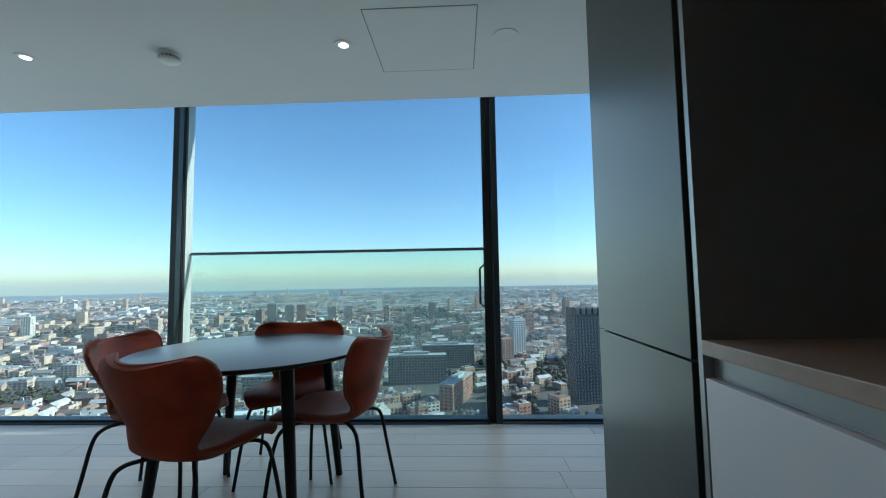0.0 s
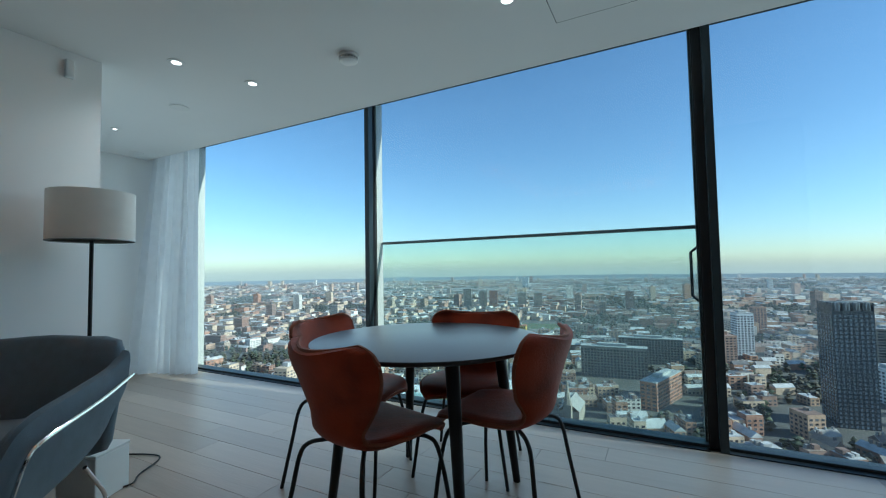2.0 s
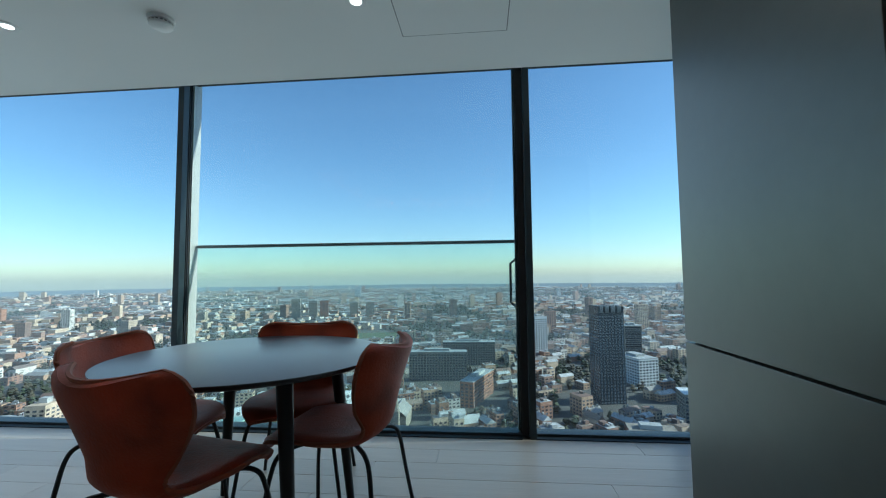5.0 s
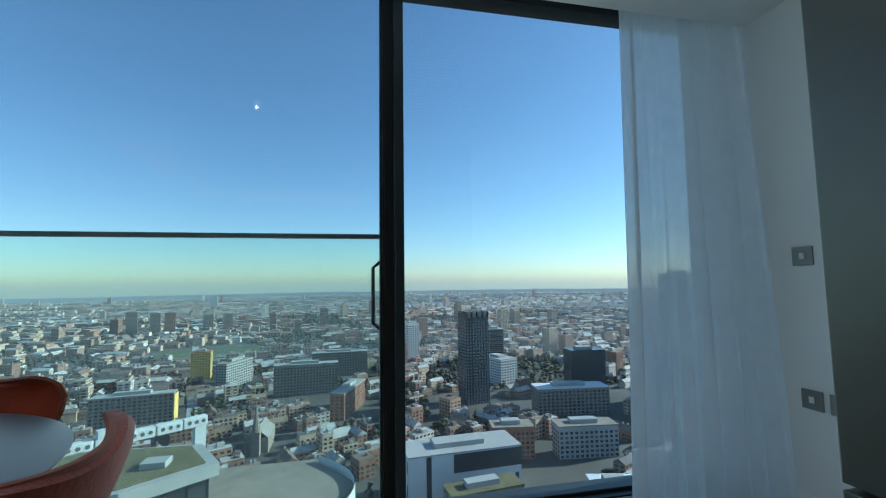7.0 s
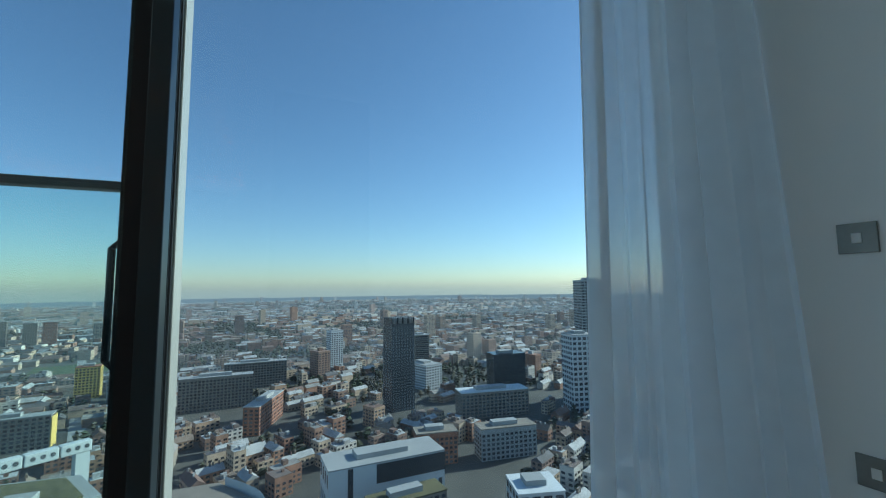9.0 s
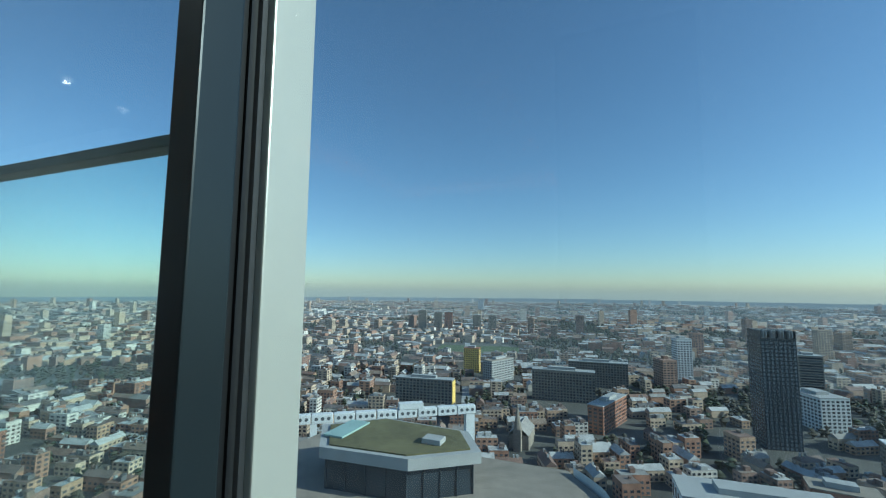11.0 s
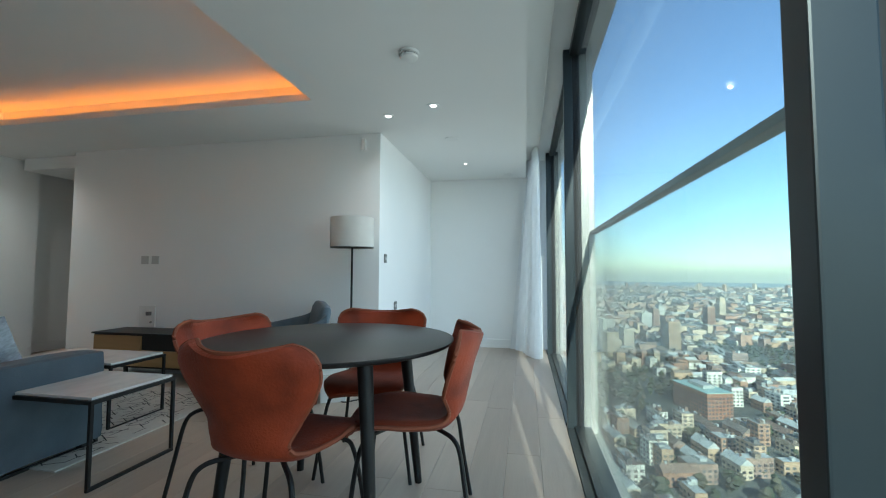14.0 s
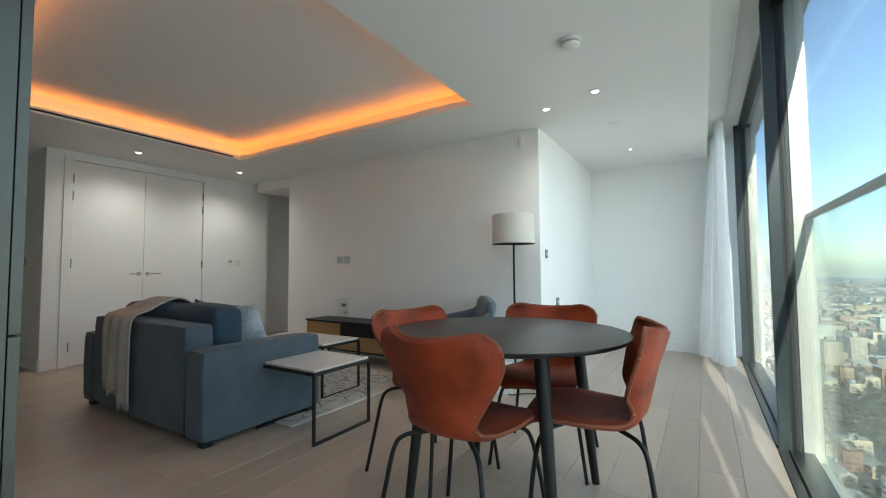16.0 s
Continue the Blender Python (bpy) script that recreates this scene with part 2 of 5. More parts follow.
def tube(bm, points, radius, sides=8, closed=False, taper=None):
    pts = [Vector(p) for p in points]
    rings = []
    n = len(pts)
    up = Vector((0.13, 0.21, 0.97))
    for i, p in enumerate(pts):
        a = pts[(i - 1) % n] if closed or i else p
        b = pts[(i + 1) % n] if closed or i < n - 1 else p
        d = (b - a).normalized()
        s = d.cross(up)
        if s.length < 0.05:
            s = d.cross(Vector((1, 0, 0)))
        s.normalize()
        w = s.cross(d)
        r = radius if taper is None else radius + (taper - radius) * i / (n - 1)
        rings.append([bm.verts.new(p + r * (math.cos(k * math.tau / sides) * s + math.sin(k * math.tau / sides) * w)) for k in range(sides)])
    for i in range(n if closed else n - 1):
        a, b = rings[i], rings[(i + 1) % n]
        for k in range(sides):
            bm.faces.new((a[k], a[(k + 1) % sides], b[(k + 1) % sides], b[k]))
    if not closed:
        bm.faces.new(rings[0][::-1])
        bm.faces.new(rings[-1])
    return bm


def lathe(bm, profile, sides=32, centre=(0, 0, 0)):
    """Turns a profile of (radius, height) round the upright axis."""
    c = Vector(centre)
    rings = [[bm.verts.new(c + Vector((r * math.cos(k * math.tau / sides), r * math.sin(k * math.tau / sides), z))) for k in range(sides)] for r, z in profile]
    for a, b in zip(rings, rings[1:]):
        for k in range(sides):
            bm.faces.new((a[k], a[(k + 1) % sides], b[(k + 1) % sides], b[k]))
    if profile[0][0] > 0.0005:
        bm.faces.new(rings[0][::-1])
    if profile[-1][0] > 0.0005:
        bm.faces.new(rings[-1])
    return bm


def meshed(name, bm, material, smooth=False):
    bmesh.ops.recalc_face_normals(bm, faces=bm.faces)
    me = bpy.data.meshes.new(name)
    bm.to_mesh(me)
    bm.free()
    me.materials.append(material)
    if smooth:
        me.polygons.foreach_set("use_smooth", [True] * len(me.polygons))
        me.set_sharp_from_angle(angle=radians(40))
    return me


def part(name, bm, material, parent, label="", smooth=False):
    ob = new(name, meshed(name, bm, material, smooth))
    ob.parent = parent
    return tagged(ob, label)


def structure(name, bm, material, label, category):
    return tagged(new(name, meshed(name, bm, material)), label, category, kind="structure")


def thing(name, label, category, group="", at=(0, 0, 0), rz=0):
    ob = new(name)
    ob.empty_display_size = 0.1
    ob.matrix_basis = pose(*at, 0, 0, rz)
    return tagged(ob, label, category, group)


def solid(name, bm, material, label, category, group="", at=(0, 0, 0), rz=0, smooth=False):
    ob = new(name, meshed(name, bm, material, smooth))
    ob.matrix_basis = pose(*at, 0, 0, rz)
    return tagged(ob, label, category, group)


# ---------------- the shell of the flat ----------------
H = 2.40          # ceiling
XE, XW = 1.813, -5.49   # end walls at the glazing
XT, YT = -3.288, -2.66  # television wall and its far end
YA = 0.975        # alcove wall
YG = 2.71         # glazing line
YD = -3.68        # wall with the double doors
YP = 2.36         # edge of the ceiling at the curtain pocket

structure("floor", boxes((XW - 0.3, XE + 0.3, -6.0, 2.657, -0.30, -0.014)), JOINT, "screed and dark joints under pale oak boards", "floor")
structure("wall_television", boxes((XT - 2.2, XT, YT, YA, 0, H + 0.4)), WALL, "plain white painted living room wall", "wall")
structure("wall_alcove_end", boxes((XW - 0.2, XW, YA, YG + 0.1, 0, H + 0.4)), WALL, "white painted end wall of the window alcove", "wall")
structure("wall_east", boxes((XE, XE + 0.2, 1.03, YG + 0.1, 0, H + 0.4)), WALL, "white painted wall with steel sockets by the window", "wall")
structure("wall_kitchen", boxes((0.90, XE + 0.2, -6.0, 0.954, 0, H + 0.4)), WALL, "white wall behind the kitchen run", "wall")
structure("wall_kitchen_return", boxes((0.90, XE + 0.2, 0.954, 1.03, 0, H + 0.4)), WALL, "white return wall beside the tall kitchen unit", "wall")
structure("wall_doors", boxes((-1.20 + 0.08, -0.97, YD - 0.2, YD, 0, H + 0.4), (-3.66, -2.64 - 0.08, YD - 0.2, YD, 0, H + 0.4), (-2.72, -1.12, YD - 0.2, YD, 2.335, H + 0.4)), WALL, "white painted wall round the double doors", "wall")
structure("wall_cupboard", boxes((-3.60, -1.02, YD - 0.7, YD - 0.205, 0, H)), WALL, "white closed back of the cupboard behind the doors", "wall")
structure("wall_hall_side", boxes((-1.02, -0.97, -6.0, YD - 0.204, 0, H)), WALL, "white side wall of the entrance hall", "wall")
structure("wall_hall_end", boxes((-0.97, 0.9, -6.05, -5.2, 0, H)), WALL, "white end wall of the entrance hall", "wall")
structure("wall_passage", boxes((-5.6, -3.60, -4.10, -3.93, 0, H)), WALL, "shaded white wall at the end of the passage", "wall")
structure("wall_passage_west", boxes((-5.6, -5.45, -3.93, YT, 0, H)), WALL, "white wall closing the passage", "wall")
structure("passage_beam", boxes((-5.45, -3.40, YT - 0.9, YT - 0.004, 2.26, H)), WALL, "white lowered ceiling over the passage", "beam")

# ceiling with the raised tray
CX0, CX1, CY0, CY1 = -2.45, -0.10, -2.50, 0.705   # opening of the tray
W = 0.16
cb = boxes((XW - 0.2, CX0, -6.0, YP, H, H + 0.012), (CX1, XE + 0.2, -6.0, YP, H, H + 0.012),
           (CX0, CX1, -6.0, CY0, H, H + 0.012), (CX0, CX1, CY1, YP, H, H + 0.012))
# upstand of the tray edge, cavity sides and raised panel
for r in ((CX0 - 0.012, CX0, CY0 - 0.012, CY1 + 0.012, H + 0.012, H + 0.055), (CX1, CX1 + 0.012, CY0 - 0.012, CY1 + 0.012, H + 0.012, H + 0.055),
          (CX0, CX1, CY0 - 0.012, CY0, H + 0.012, H + 0.055), (CX0, CX1, CY1, CY1 + 0.012, H + 0.012, H + 0.055),
          (CX0 - W - 0.02, CX0 - W, CY0 - W, CY1 + W, H + 0.012, H + 0.20), (CX1 + W, CX1 + W + 0.02, CY0 - W, CY1 + W, H + 0.012, H + 0.20),
          (CX0 - W, CX1 + W, CY0 - W - 0.02, CY0 - W, H + 0.012, H + 0.20), (CX0 - W, CX1 + W, CY1 + W, CY1 + W + 0.02, H + 0.012, H + 0.20),
          (CX0 - W - 0.02, CX1 + W + 0.02, CY0 - W - 0.02, CY1 + W + 0.02, H + 0.20, H + 0.24)):
    box(cb, *r)
# curtain pocket above the window
box(cb, XW - 0.2, XE + 0.2, YP - 0.03, YP - 0.001, H + 0.012, H + 0.24)
box(cb, XW - 0.2, XE + 0.2, YP - 0.03, YG + 0.03, H + 0.24, H + 0.27)
structure("ceiling", cb, CEIL, "white plaster ceiling with a raised tray and window pocket", "ceiling")
structure("roof_slab", boxes((XW - 0.4, XE + 0.4, -6.2, 2.89, H + 0.28, H + 0.6)), CEIL, "concrete slab over the flat", "slab")
structure("slab_edge", boxes((XW - 0.4, XE + 0.4, 2.659, 2.83, -0.35, -0.02)), FRAME, "pale metal slab edge outside the window", "slab")
led = tagged(new("cove_light"), "orange LED strip hidden in the ceiling tray", "cove light")
for r in ((CX0 - 0.11, CX0 - 0.06, CY0 - 0.1, CY1 + 0.1, H + 0.016, H + 0.024), (CX1 + 0.06, CX1 + 0.11, CY0 - 0.1, CY1 + 0.1, H + 0.016, H + 0.024),
          (CX0 - 0.05, CX1 + 0.05, CY0 - 0.11, CY0 - 0.06, H + 0.016, H + 0.024), (CX0 - 0.05, CX1 + 0.05, CY1 + 0.06, CY1 + 0.11, H + 0.016, H + 0.024)):
    part("led_strip", boxes(r), LED, led)
solid("air_grille", boxes((CX0 + 0.1, CX1, CY0 - 0.001, CY0 + 0.006, H + 0.016, H + 0.034)), GASKET, "black slot air grille along the tray edge", "air grille")

# skirting boards
sk = 0.014
for i, r in enumerate(((XT, XT + sk, YT, YA, 0, 0.12), (XW, XT + sk, YA, YA + sk, 0, 0.12), (XW, XW + sk, YA + sk, 2.61, 0, 0.12), (XE - sk, XE, 1.03, 2.61, 0, 0.12),
                       (-3.66, -2.73, YD, YD + sk, 0, 0.12), (-1.11, -0.97, YD, YD + sk, 0, 0.12), (-0.97, -0.97 + sk, -5.2, YD, 0, 0.12), (-5.4, -3.67, -3.93, -3.93 + sk, 0, 0.12))):
    structure("baseboard_%d" % (i + 1), boxes(r, bevel=0.003), WOODWORK, "white painted skirting board", "baseboard")

# ---------------- glazing ----------------
MX = (-5.16, -2.55, 0.0)
for i, x in enumerate(MX):
    mull = tagged(new("window_post_%d" % (i + 1)), "grey-green aluminium window post, full height", "window post", kind="structure")
    part("inner_post", boxes((x + 0.004, x + 0.049, 2.615, 2.675, 0.0, H + 0.238), bevel=0.003), FRAME_SHADED, mull)
    part("gasket", boxes((x - 0.04, x + 0.042, 2.675, 2.722, 0.0, H + 0.238)), GASKET, mull, "black rubber gasket")
    part("gasket_lip", boxes((x - 0.047, x + 0.047, 2.688, 2.693, 0.0, H + 0.238), (x - 0.047, x + 0.05, 2.704, 2.709, 0.0, H + 0.238)), GASKET, mull)
    part("outer_post", boxes((x - 0.045, x + 0.055, 2.722, 2.81, -0.02, H + 0.27), bevel=0.003), FRAME, mull)
rail = tagged(new("window_frame"), "dark aluminium head and threshold of the window wall", "window frame", kind="structure")
for a, b in zip((XW,) + MX, MX + (XE,)):
    part("threshold", boxes((a + 0.046, b - 0.046, 2.659, 2.767, -0.02, 0.022), bevel=0.003), DARKFRAME, rail)
    part("threshold_grille", boxes((a + 0.046, b - 0.046, 2.612, 2.655, -0.014, 0.006)), DARKFRAME, rail)
    part("head", boxes((a + 0.046, b - 0.046, 2.659, 2.767, H + 0.19, H + 0.30)), DARKFRAME, rail)
for i, (a, b) in enumerate(zip((XW,) + MX, MX + (XE,))):
    g = structure("window_%d" % (i + 1), boxes((a + 0.04, b - 0.04, 2.694, 2.702, 0.022, H + 0.191)), GLASS, "clear full-height window pane", "window")
# sliding leaf between the posts
door = tagged(new("sliding_door"), "glazed balcony door with a slim dark frame, closed", "sliding door", kind="structure")
part("stile", boxes((-0.062, -0.0475, 2.705, 2.76, 0.022, H + 0.19), bevel=0.003), DARKFRAME, door)
hb = bmesh.new()
tube(hb, [(-0.052, 2.762, 1.20), (-0.092, 2.775, 1.165), (-0.092, 2.775, 0.89), (-0.052, 2.762, 0.855)], 0.009, 8)
part("door_handle", hb, DARKFRAME, door, "dark angular pull handle", smooth=True)
# balustrade outside the middle leaf
bal = tagged(new("balustrade"), "frameless glass balustrade with a slim grey top rail", "balustrade", kind="structure")
part("top_rail", boxes((-2.484, -0.046, 2.775, 2.815, 1.315, 1.337), bevel=0.003), RAIL, bal)
gp = part("glass_pane", boxes((-2.484, -0.046, 2.792, 2.802, -0.02, 1.315)), RAILGLASS, bal)
gp.visible_shadow = False


def curtain(x0, x1, y, folds, amp, z0, z1, lean, flare=0.0, sweep=0.0):
    """A hanging sheer cloth with irregular folds, gathered towards its top."""
    bm = bmesh.new()
    nx, nz = folds * 10, 14
    grid = []
    for j in range(nz + 1):
        v = j / nz
        row = []
        for i in range(nx + 1):
            u = i / nx
            ph = u * folds * math.tau
            a = amp * (0.55 + 0.45 * v) * (1 + 0.5 * math.sin(u * 9.1 + 1.3))
            x = x0 + (x1 - x0) * u + 0.012 * math.sin(ph * 0.5 + v * 2) + lean * v * (1 - u)
            yy = y + a * math.sin(ph + 0.8 * math.sin(u * 7)) + 0.01 * math.sin(ph * 2.3 + v * 3) * v - flare * u ** 2 * (0.5 + 0.5 * v) - sweep * (1 - u) ** 1.5 * (0.15 + 0.85 * v)
            row.append(bm.verts.new((x, yy, z1 + (z0 - z1) * v)))
        grid.append(row)
    for a, b in zip(grid, grid[1:]):
        for i in range(nx):
            bm.faces.new((a[i], a[i + 1], b[i + 1], b[i]))
    return bm


solid("curtain", curtain(-5.46, -4.72, 2.48, 9, 0.06, 0.01, H + 0.215, 0.03, 0.0, 0.30), SHEER, "white sheer curtain drawn back at the alcove end", "curtain", "sheer curtains", smooth=True)
solid("curtain", curtain(1.20, 1.80, 2.53, 8, 0.032, 0.01, H + 0.215, -0.05, 0.27), SHEER, "white sheer curtain drawn back beside the socket wall", "curtain", "sheer curtains", smooth=True)
solid("curtain_track", boxes((XW + 0.01, XE - 0.01, 2.515, 2.525, H + 0.22, H + 0.239)), PLASTIC, "white curtain track in the ceiling pocket", "curtain track")

# ---------------- ceiling fittings ----------------
def downlight(x, y, lit, small=False):
    r = 0.024 if small else 0.042
    if lit:
        d = thing("downlight", "small round white recessed downlight, switched on", "downlight", "ceiling downlights", (x, y, H))
    else:
        d = thing("ceiling_speaker", "flush round white ceiling disc with a dark rim", "ceiling disc", "ceiling discs", (x, y, H))
        r = 0.06
    part("rim", lathe(bmesh.new(), [(r, -0.004), (r + 0.008, -0.004), (r + 0.009, -0.0005), (r, -0.0005)], 28), PLASTIC, d, smooth=True)
    if lit:
        part("lens", lathe(bmesh.new(), [(0.0, -0.010), (r * 0.45, -0.008), (r * 0.72, -0.003), (r * 0.72, -0.0005)], 24), SPOTGLOW, d, "glowing lens")
        part("baffle", lathe(bmesh.new(), [(r * 0.74, -0.0015), (r, -0.0015), (r, -0.0005), (r * 0.74, -0.0005)], 24), PLASTIC, d)
        data = bpy.data.lights.new("downlight_beam", "SPOT")
        data.spot_size, data.spot_blend, data.shadow_soft_size, data.color = radians(145), 1.0, 0.012, (1.0, 0.95, 0.88)
        data.energy = SPOT_POWER * (0.3 if small else 1.7 if y < 0 else 1)
        lamp = new("downlight_beam", data)
        lamp.matrix_world = look((x, y, H - 0.03), (x, y, 0))
    else:
        part("gap", lathe(bmesh.new(), [(r - 0.004, -0.0012), (r, -0.0012), (r, -0.0002), (r - 0.004, -0.0002)], 28), GREYPLASTIC, d)
        part("disc", lathe(bmesh.new(), [(r - 0.005, -0.003), (r - 0.005, -0.0005)], 28), PLASTIC, d)


SPOT_POWER = 5
for x, y in ((-2.73, 1.62), (-2.88, 1.19), (-0.877, 1.62), (-1.617, -3.15), (-2.827, -3.11)):
    downlight(x, y, True)
downlight(-4.57, 1.62, True, True)
for x, y in ((-3.59, 1.62), (-5.25, 2.13), (-1.03, -3.10), (-3.45, -2.6), (0.02, 1.59)):
    downlight(x, y, False)

sm = thing("smoke_detector", "round white smoke detector with a slotted rim", "smoke detector", at=(-1.90, 1.652, H))
part("base", lathe(bmesh.new(), [(0.06, -0.018), (0.062, -0.016), (0.062, -0.0005)], 36), PLASTIC, sm, smooth=True)
part("cap", lathe(bmesh.new(), [(0.0, -0.048), (0.036, -0.047), (0.052, -0.041), (0.056, -0.033), (0.056, -0.03), (0.0, -0.03)], 36), PLASTIC, sm, smooth=True)
vb = bmesh.new()
for k in range(18):
    a = k * math.tau / 18
    box(vb, 0.050, 0.056, -0.003, 0.003, -0.031, -0.017)
    bmesh.ops.rotate(vb, verts=vb.verts[-8:], cent=(0, 0, 0), matrix=Matrix.Rotation(a, 3, "Z"))
part("vent_rib", vb, PLASTIC, sm)
part("vent_core", lathe(bmesh.new(), [(0.046, -0.031), (0.046, -0.017)], 30), GREYPLASTIC, sm, "dark vent gap")

hatch = thing("access_panel", "flush white ceiling access panel with a thin shadow gap", "access panel", at=(-0.425, 1.63, H))
part("panel", boxes((-0.28, 0.28, -0.305, 0.305, -0.002, -0.0005)), CEIL, hatch)
# grey strips give the gap's shade by colour; the ceiling is uncut
part("shadow_gap", boxes((-0.285, -0.28, -0.31, 0.31, -0.0012, -0.0003), (0.28, 0.285, -0.31, 0.31, -0.0012, -0.0003), (-0.28, 0.28, -0.31, -0.305, -0.0012, -0.0003), (-0.28, 0.28, 0.305, 0.31, -0.0012, -0.0003)), GREYPLASTIC, hatch)


# ---------------- wall plates ----------------
def plate(x, y, z, facing, wide, name, label, cat, kind, m):
    """A wall plate in its own frame: it looks along +y before it is turned."""
    rz = {"+x": -90, "-x": 90, "+y": 0}[facing]
    p = thing(name, label, cat, at=(x, y, z), rz=rz)
    part("faceplate", boxes((-wide / 2, wide / 2, 0.0005, 0.008, -0.043, 0.043), bevel=0.002), m, p)
    n = 2 if wide > 0.1 else 1
    for k in range(n):
        c = (k - (n - 1) / 2) * 0.066
        if kind == "socket":
            part("socket_insert", boxes((c - 0.018, c + 0.018, 0.008, 0.0095, -0.028, 0.008)), GREYPLASTIC, p, "dark socket face")
            part("rocker", boxes((c - 0.007, c + 0.007, 0.008, 0.012, 0.015, 0.033), bevel=0.001), PLASTIC, p)
        elif kind == "switch":
            part("rocker", boxes((c - 0.011, c + 0.011, 0.008, 0.012, -0.014, 0.014), bevel=0.001), PLASTIC, p)
        elif kind == "screen":
            part("screen", boxes((c - 0.018, c + 0.018, 0.008, 0.010, 0.0, 0.025)), GREYPLASTIC, p, "small dark display")
    return p


plate(XE, 2.160, 1.185, "-x", 0.09, "light_switch", "brushed steel light switch plate on the white wall", "light switch", "switch", STEEL)
plate(XE, 2.167, 0.545, "-x", 0.09, "wall_socket", "small brushed steel outlet plate", "wall socket", "switch", STEEL)
plate(XE, 2.02, 0.545, "-x", 0.15, "wall_socket", "brushed steel double socket plate", "wall socket", "socket", STEEL)
plate(XE, 1.84, 0.545, "-x", 0.15, "wall_socket", "brushed steel double socket plate", "wall socket", "socket", STEEL)
for y in (-1.66, -1.53):
    plate(XT, y, 1.175, "+x", 0.09, "wall_socket", "white blank outlet plate on the television wall", "wall plate", "none", PLATE)
plate(-3.46, YA, 1.19, "+y", 0.075, "light_switch", "pale light switch by the alcove corner", "light switch", "switch", STEEL)
plate(-3.80, YA, 0.70, "+y", 0.09, "wall_socket", "small pale outlet plate on the alcove wall", "wall socket", "switch", STEEL)
plate(-3.05, YD, 1.175, "+y", 0.075, "thermostat", "small white thermostat with a dark display", "thermostat", "screen", PLASTIC)
plate(-3.17, YD, 1.17, "+y", 0.075, "thermostat", "small white control plate beside the thermostat", "control plate", "switch", PLASTIC)
plate(-3.12, YD, 0.49, "+y", 0.15, "wall_socket", "steel double socket above the skirting", "wall socket", "socket", STEEL)
plate(-0.97, -4.25, 1.17, "+x", 0.09, "light_switch", "steel light switch in the entrance hall", "light switch", "switch", STEEL)
sens = thing("alarm_sensor", "small white sensor high on the television wall", "sensor", at=(XT, 0.81, 2.29))
part("body", boxes((0.0005, 0.03, -0.022, 0.022, -0.055, 0.055), bevel=0.008, seg=3), PLASTIC, sens, smooth=True)

# media outlet box above the television stand
mb = thing("outlet_panel", "white media panel with a black socket and hanging plug", "outlet panel", at=(XT, -1.60, 0.59))
part("faceplate", boxes((0.0005, 0.012, -0.10, 0.10, -0.12, 0.10), bevel=0.003), PLASTIC, mb)
part("plug", boxes((0.012, 0.05, 0.02, 0.06, 0.0, 0.04), bevel=0.006), GREYPLASTIC, mb)
part("knob", lathe(bmesh.new(), [(0.012, 0), (0.012, 0.015), (0.008, 0.02)], 16, (0.02, 0.06, -0.08)), STEEL, mb, smooth=True)


# ---------------- double doors ----------------
jamb = tagged(new("door_frame"), "white painted frame round the double doors", "door frame", kind="structure")
part("jamb", boxes((-1.198, -1.121, YD - 0.2, YD + 0.012, 0, 2.30), bevel=0.003), WOODWORK, jamb)
part("jamb", boxes((-2.719, -2.642, YD - 0.2, YD + 0.012, 0, 2.30), bevel=0.003), WOODWORK, jamb)
part("head", boxes((-2.719, -1.121, YD - 0.2, YD + 0.012, 2.302, 2.36), bevel=0.003), WOODWORK, jamb)
for i, (x0, x1, s) in enumerate(((-1.917, -1.203, 1), (-2.637, -1.923, -1))):
    d = tagged(new("door_%d" % (i + 1)), "tall flush white door leaf with steel lever handle, closed", "door", kind="structure")
    part("leaf", boxes((x0, x1, YD - 0.055, YD - 0.008, 0.008, 2.297), bevel=0.002), WOODWORK, d)
    hx = x1 if s > 0 else x0
    lx = x0 if s > 0 else x1
    for z in (0.22, 1.14, 1.90, 2.09):
        part("hinge", lathe(bmesh.new(), [(0.009, -0.05), (0.009, 0.05)], 12, (hx, YD + 0.002, z)), STEEL, d, "steel hinge knuckle", smooth=True)
    hb = bmesh.new()
    tube(hb, smoothed([(lx + s * 0.045, YD - 0.01, 1.02), (lx + s * 0.045, YD + 0.045, 1.02), (lx + s * 0.065, YD + 0.055, 1.02), (lx + s * 0.17, YD + 0.055, 1.02)]), 0.009, 10)
    h = part("door_handle", hb, CHROME, d, "polished steel lever", smooth=True)
    rb = lathe(bmesh.new(), [(0.026, 0), (0.026, 0.006)], 24)
    bmesh.ops.rotate(rb, verts=rb.verts, cent=(0, 0, 0), matrix=Matrix.Rotation(-math.pi / 2, 3, "X"))
    bmesh.ops.translate(rb, verts=rb.verts, vec=(lx + s * 0.045, YD - 0.009, 1.02))
    part("rose", rb, CHROME, d)
hd = tagged(new("door_3"), "white flush door at the end of the hall, closed", "door", kind="structure")
part("leaf", boxes((-0.90, -0.10, -5.196, -5.16, 0.005, 2.28), bevel=0.002), WOODWORK, hd)
hb = bmesh.new()
tube(hb, [(-0.84, -5.16, 1.02), (-0.84, -5.11, 1.02), (-0.72, -5.11, 1.02)], 0.009, 10)
part("door_handle", hb, CHROME, hd, "polished steel lever", smooth=True)

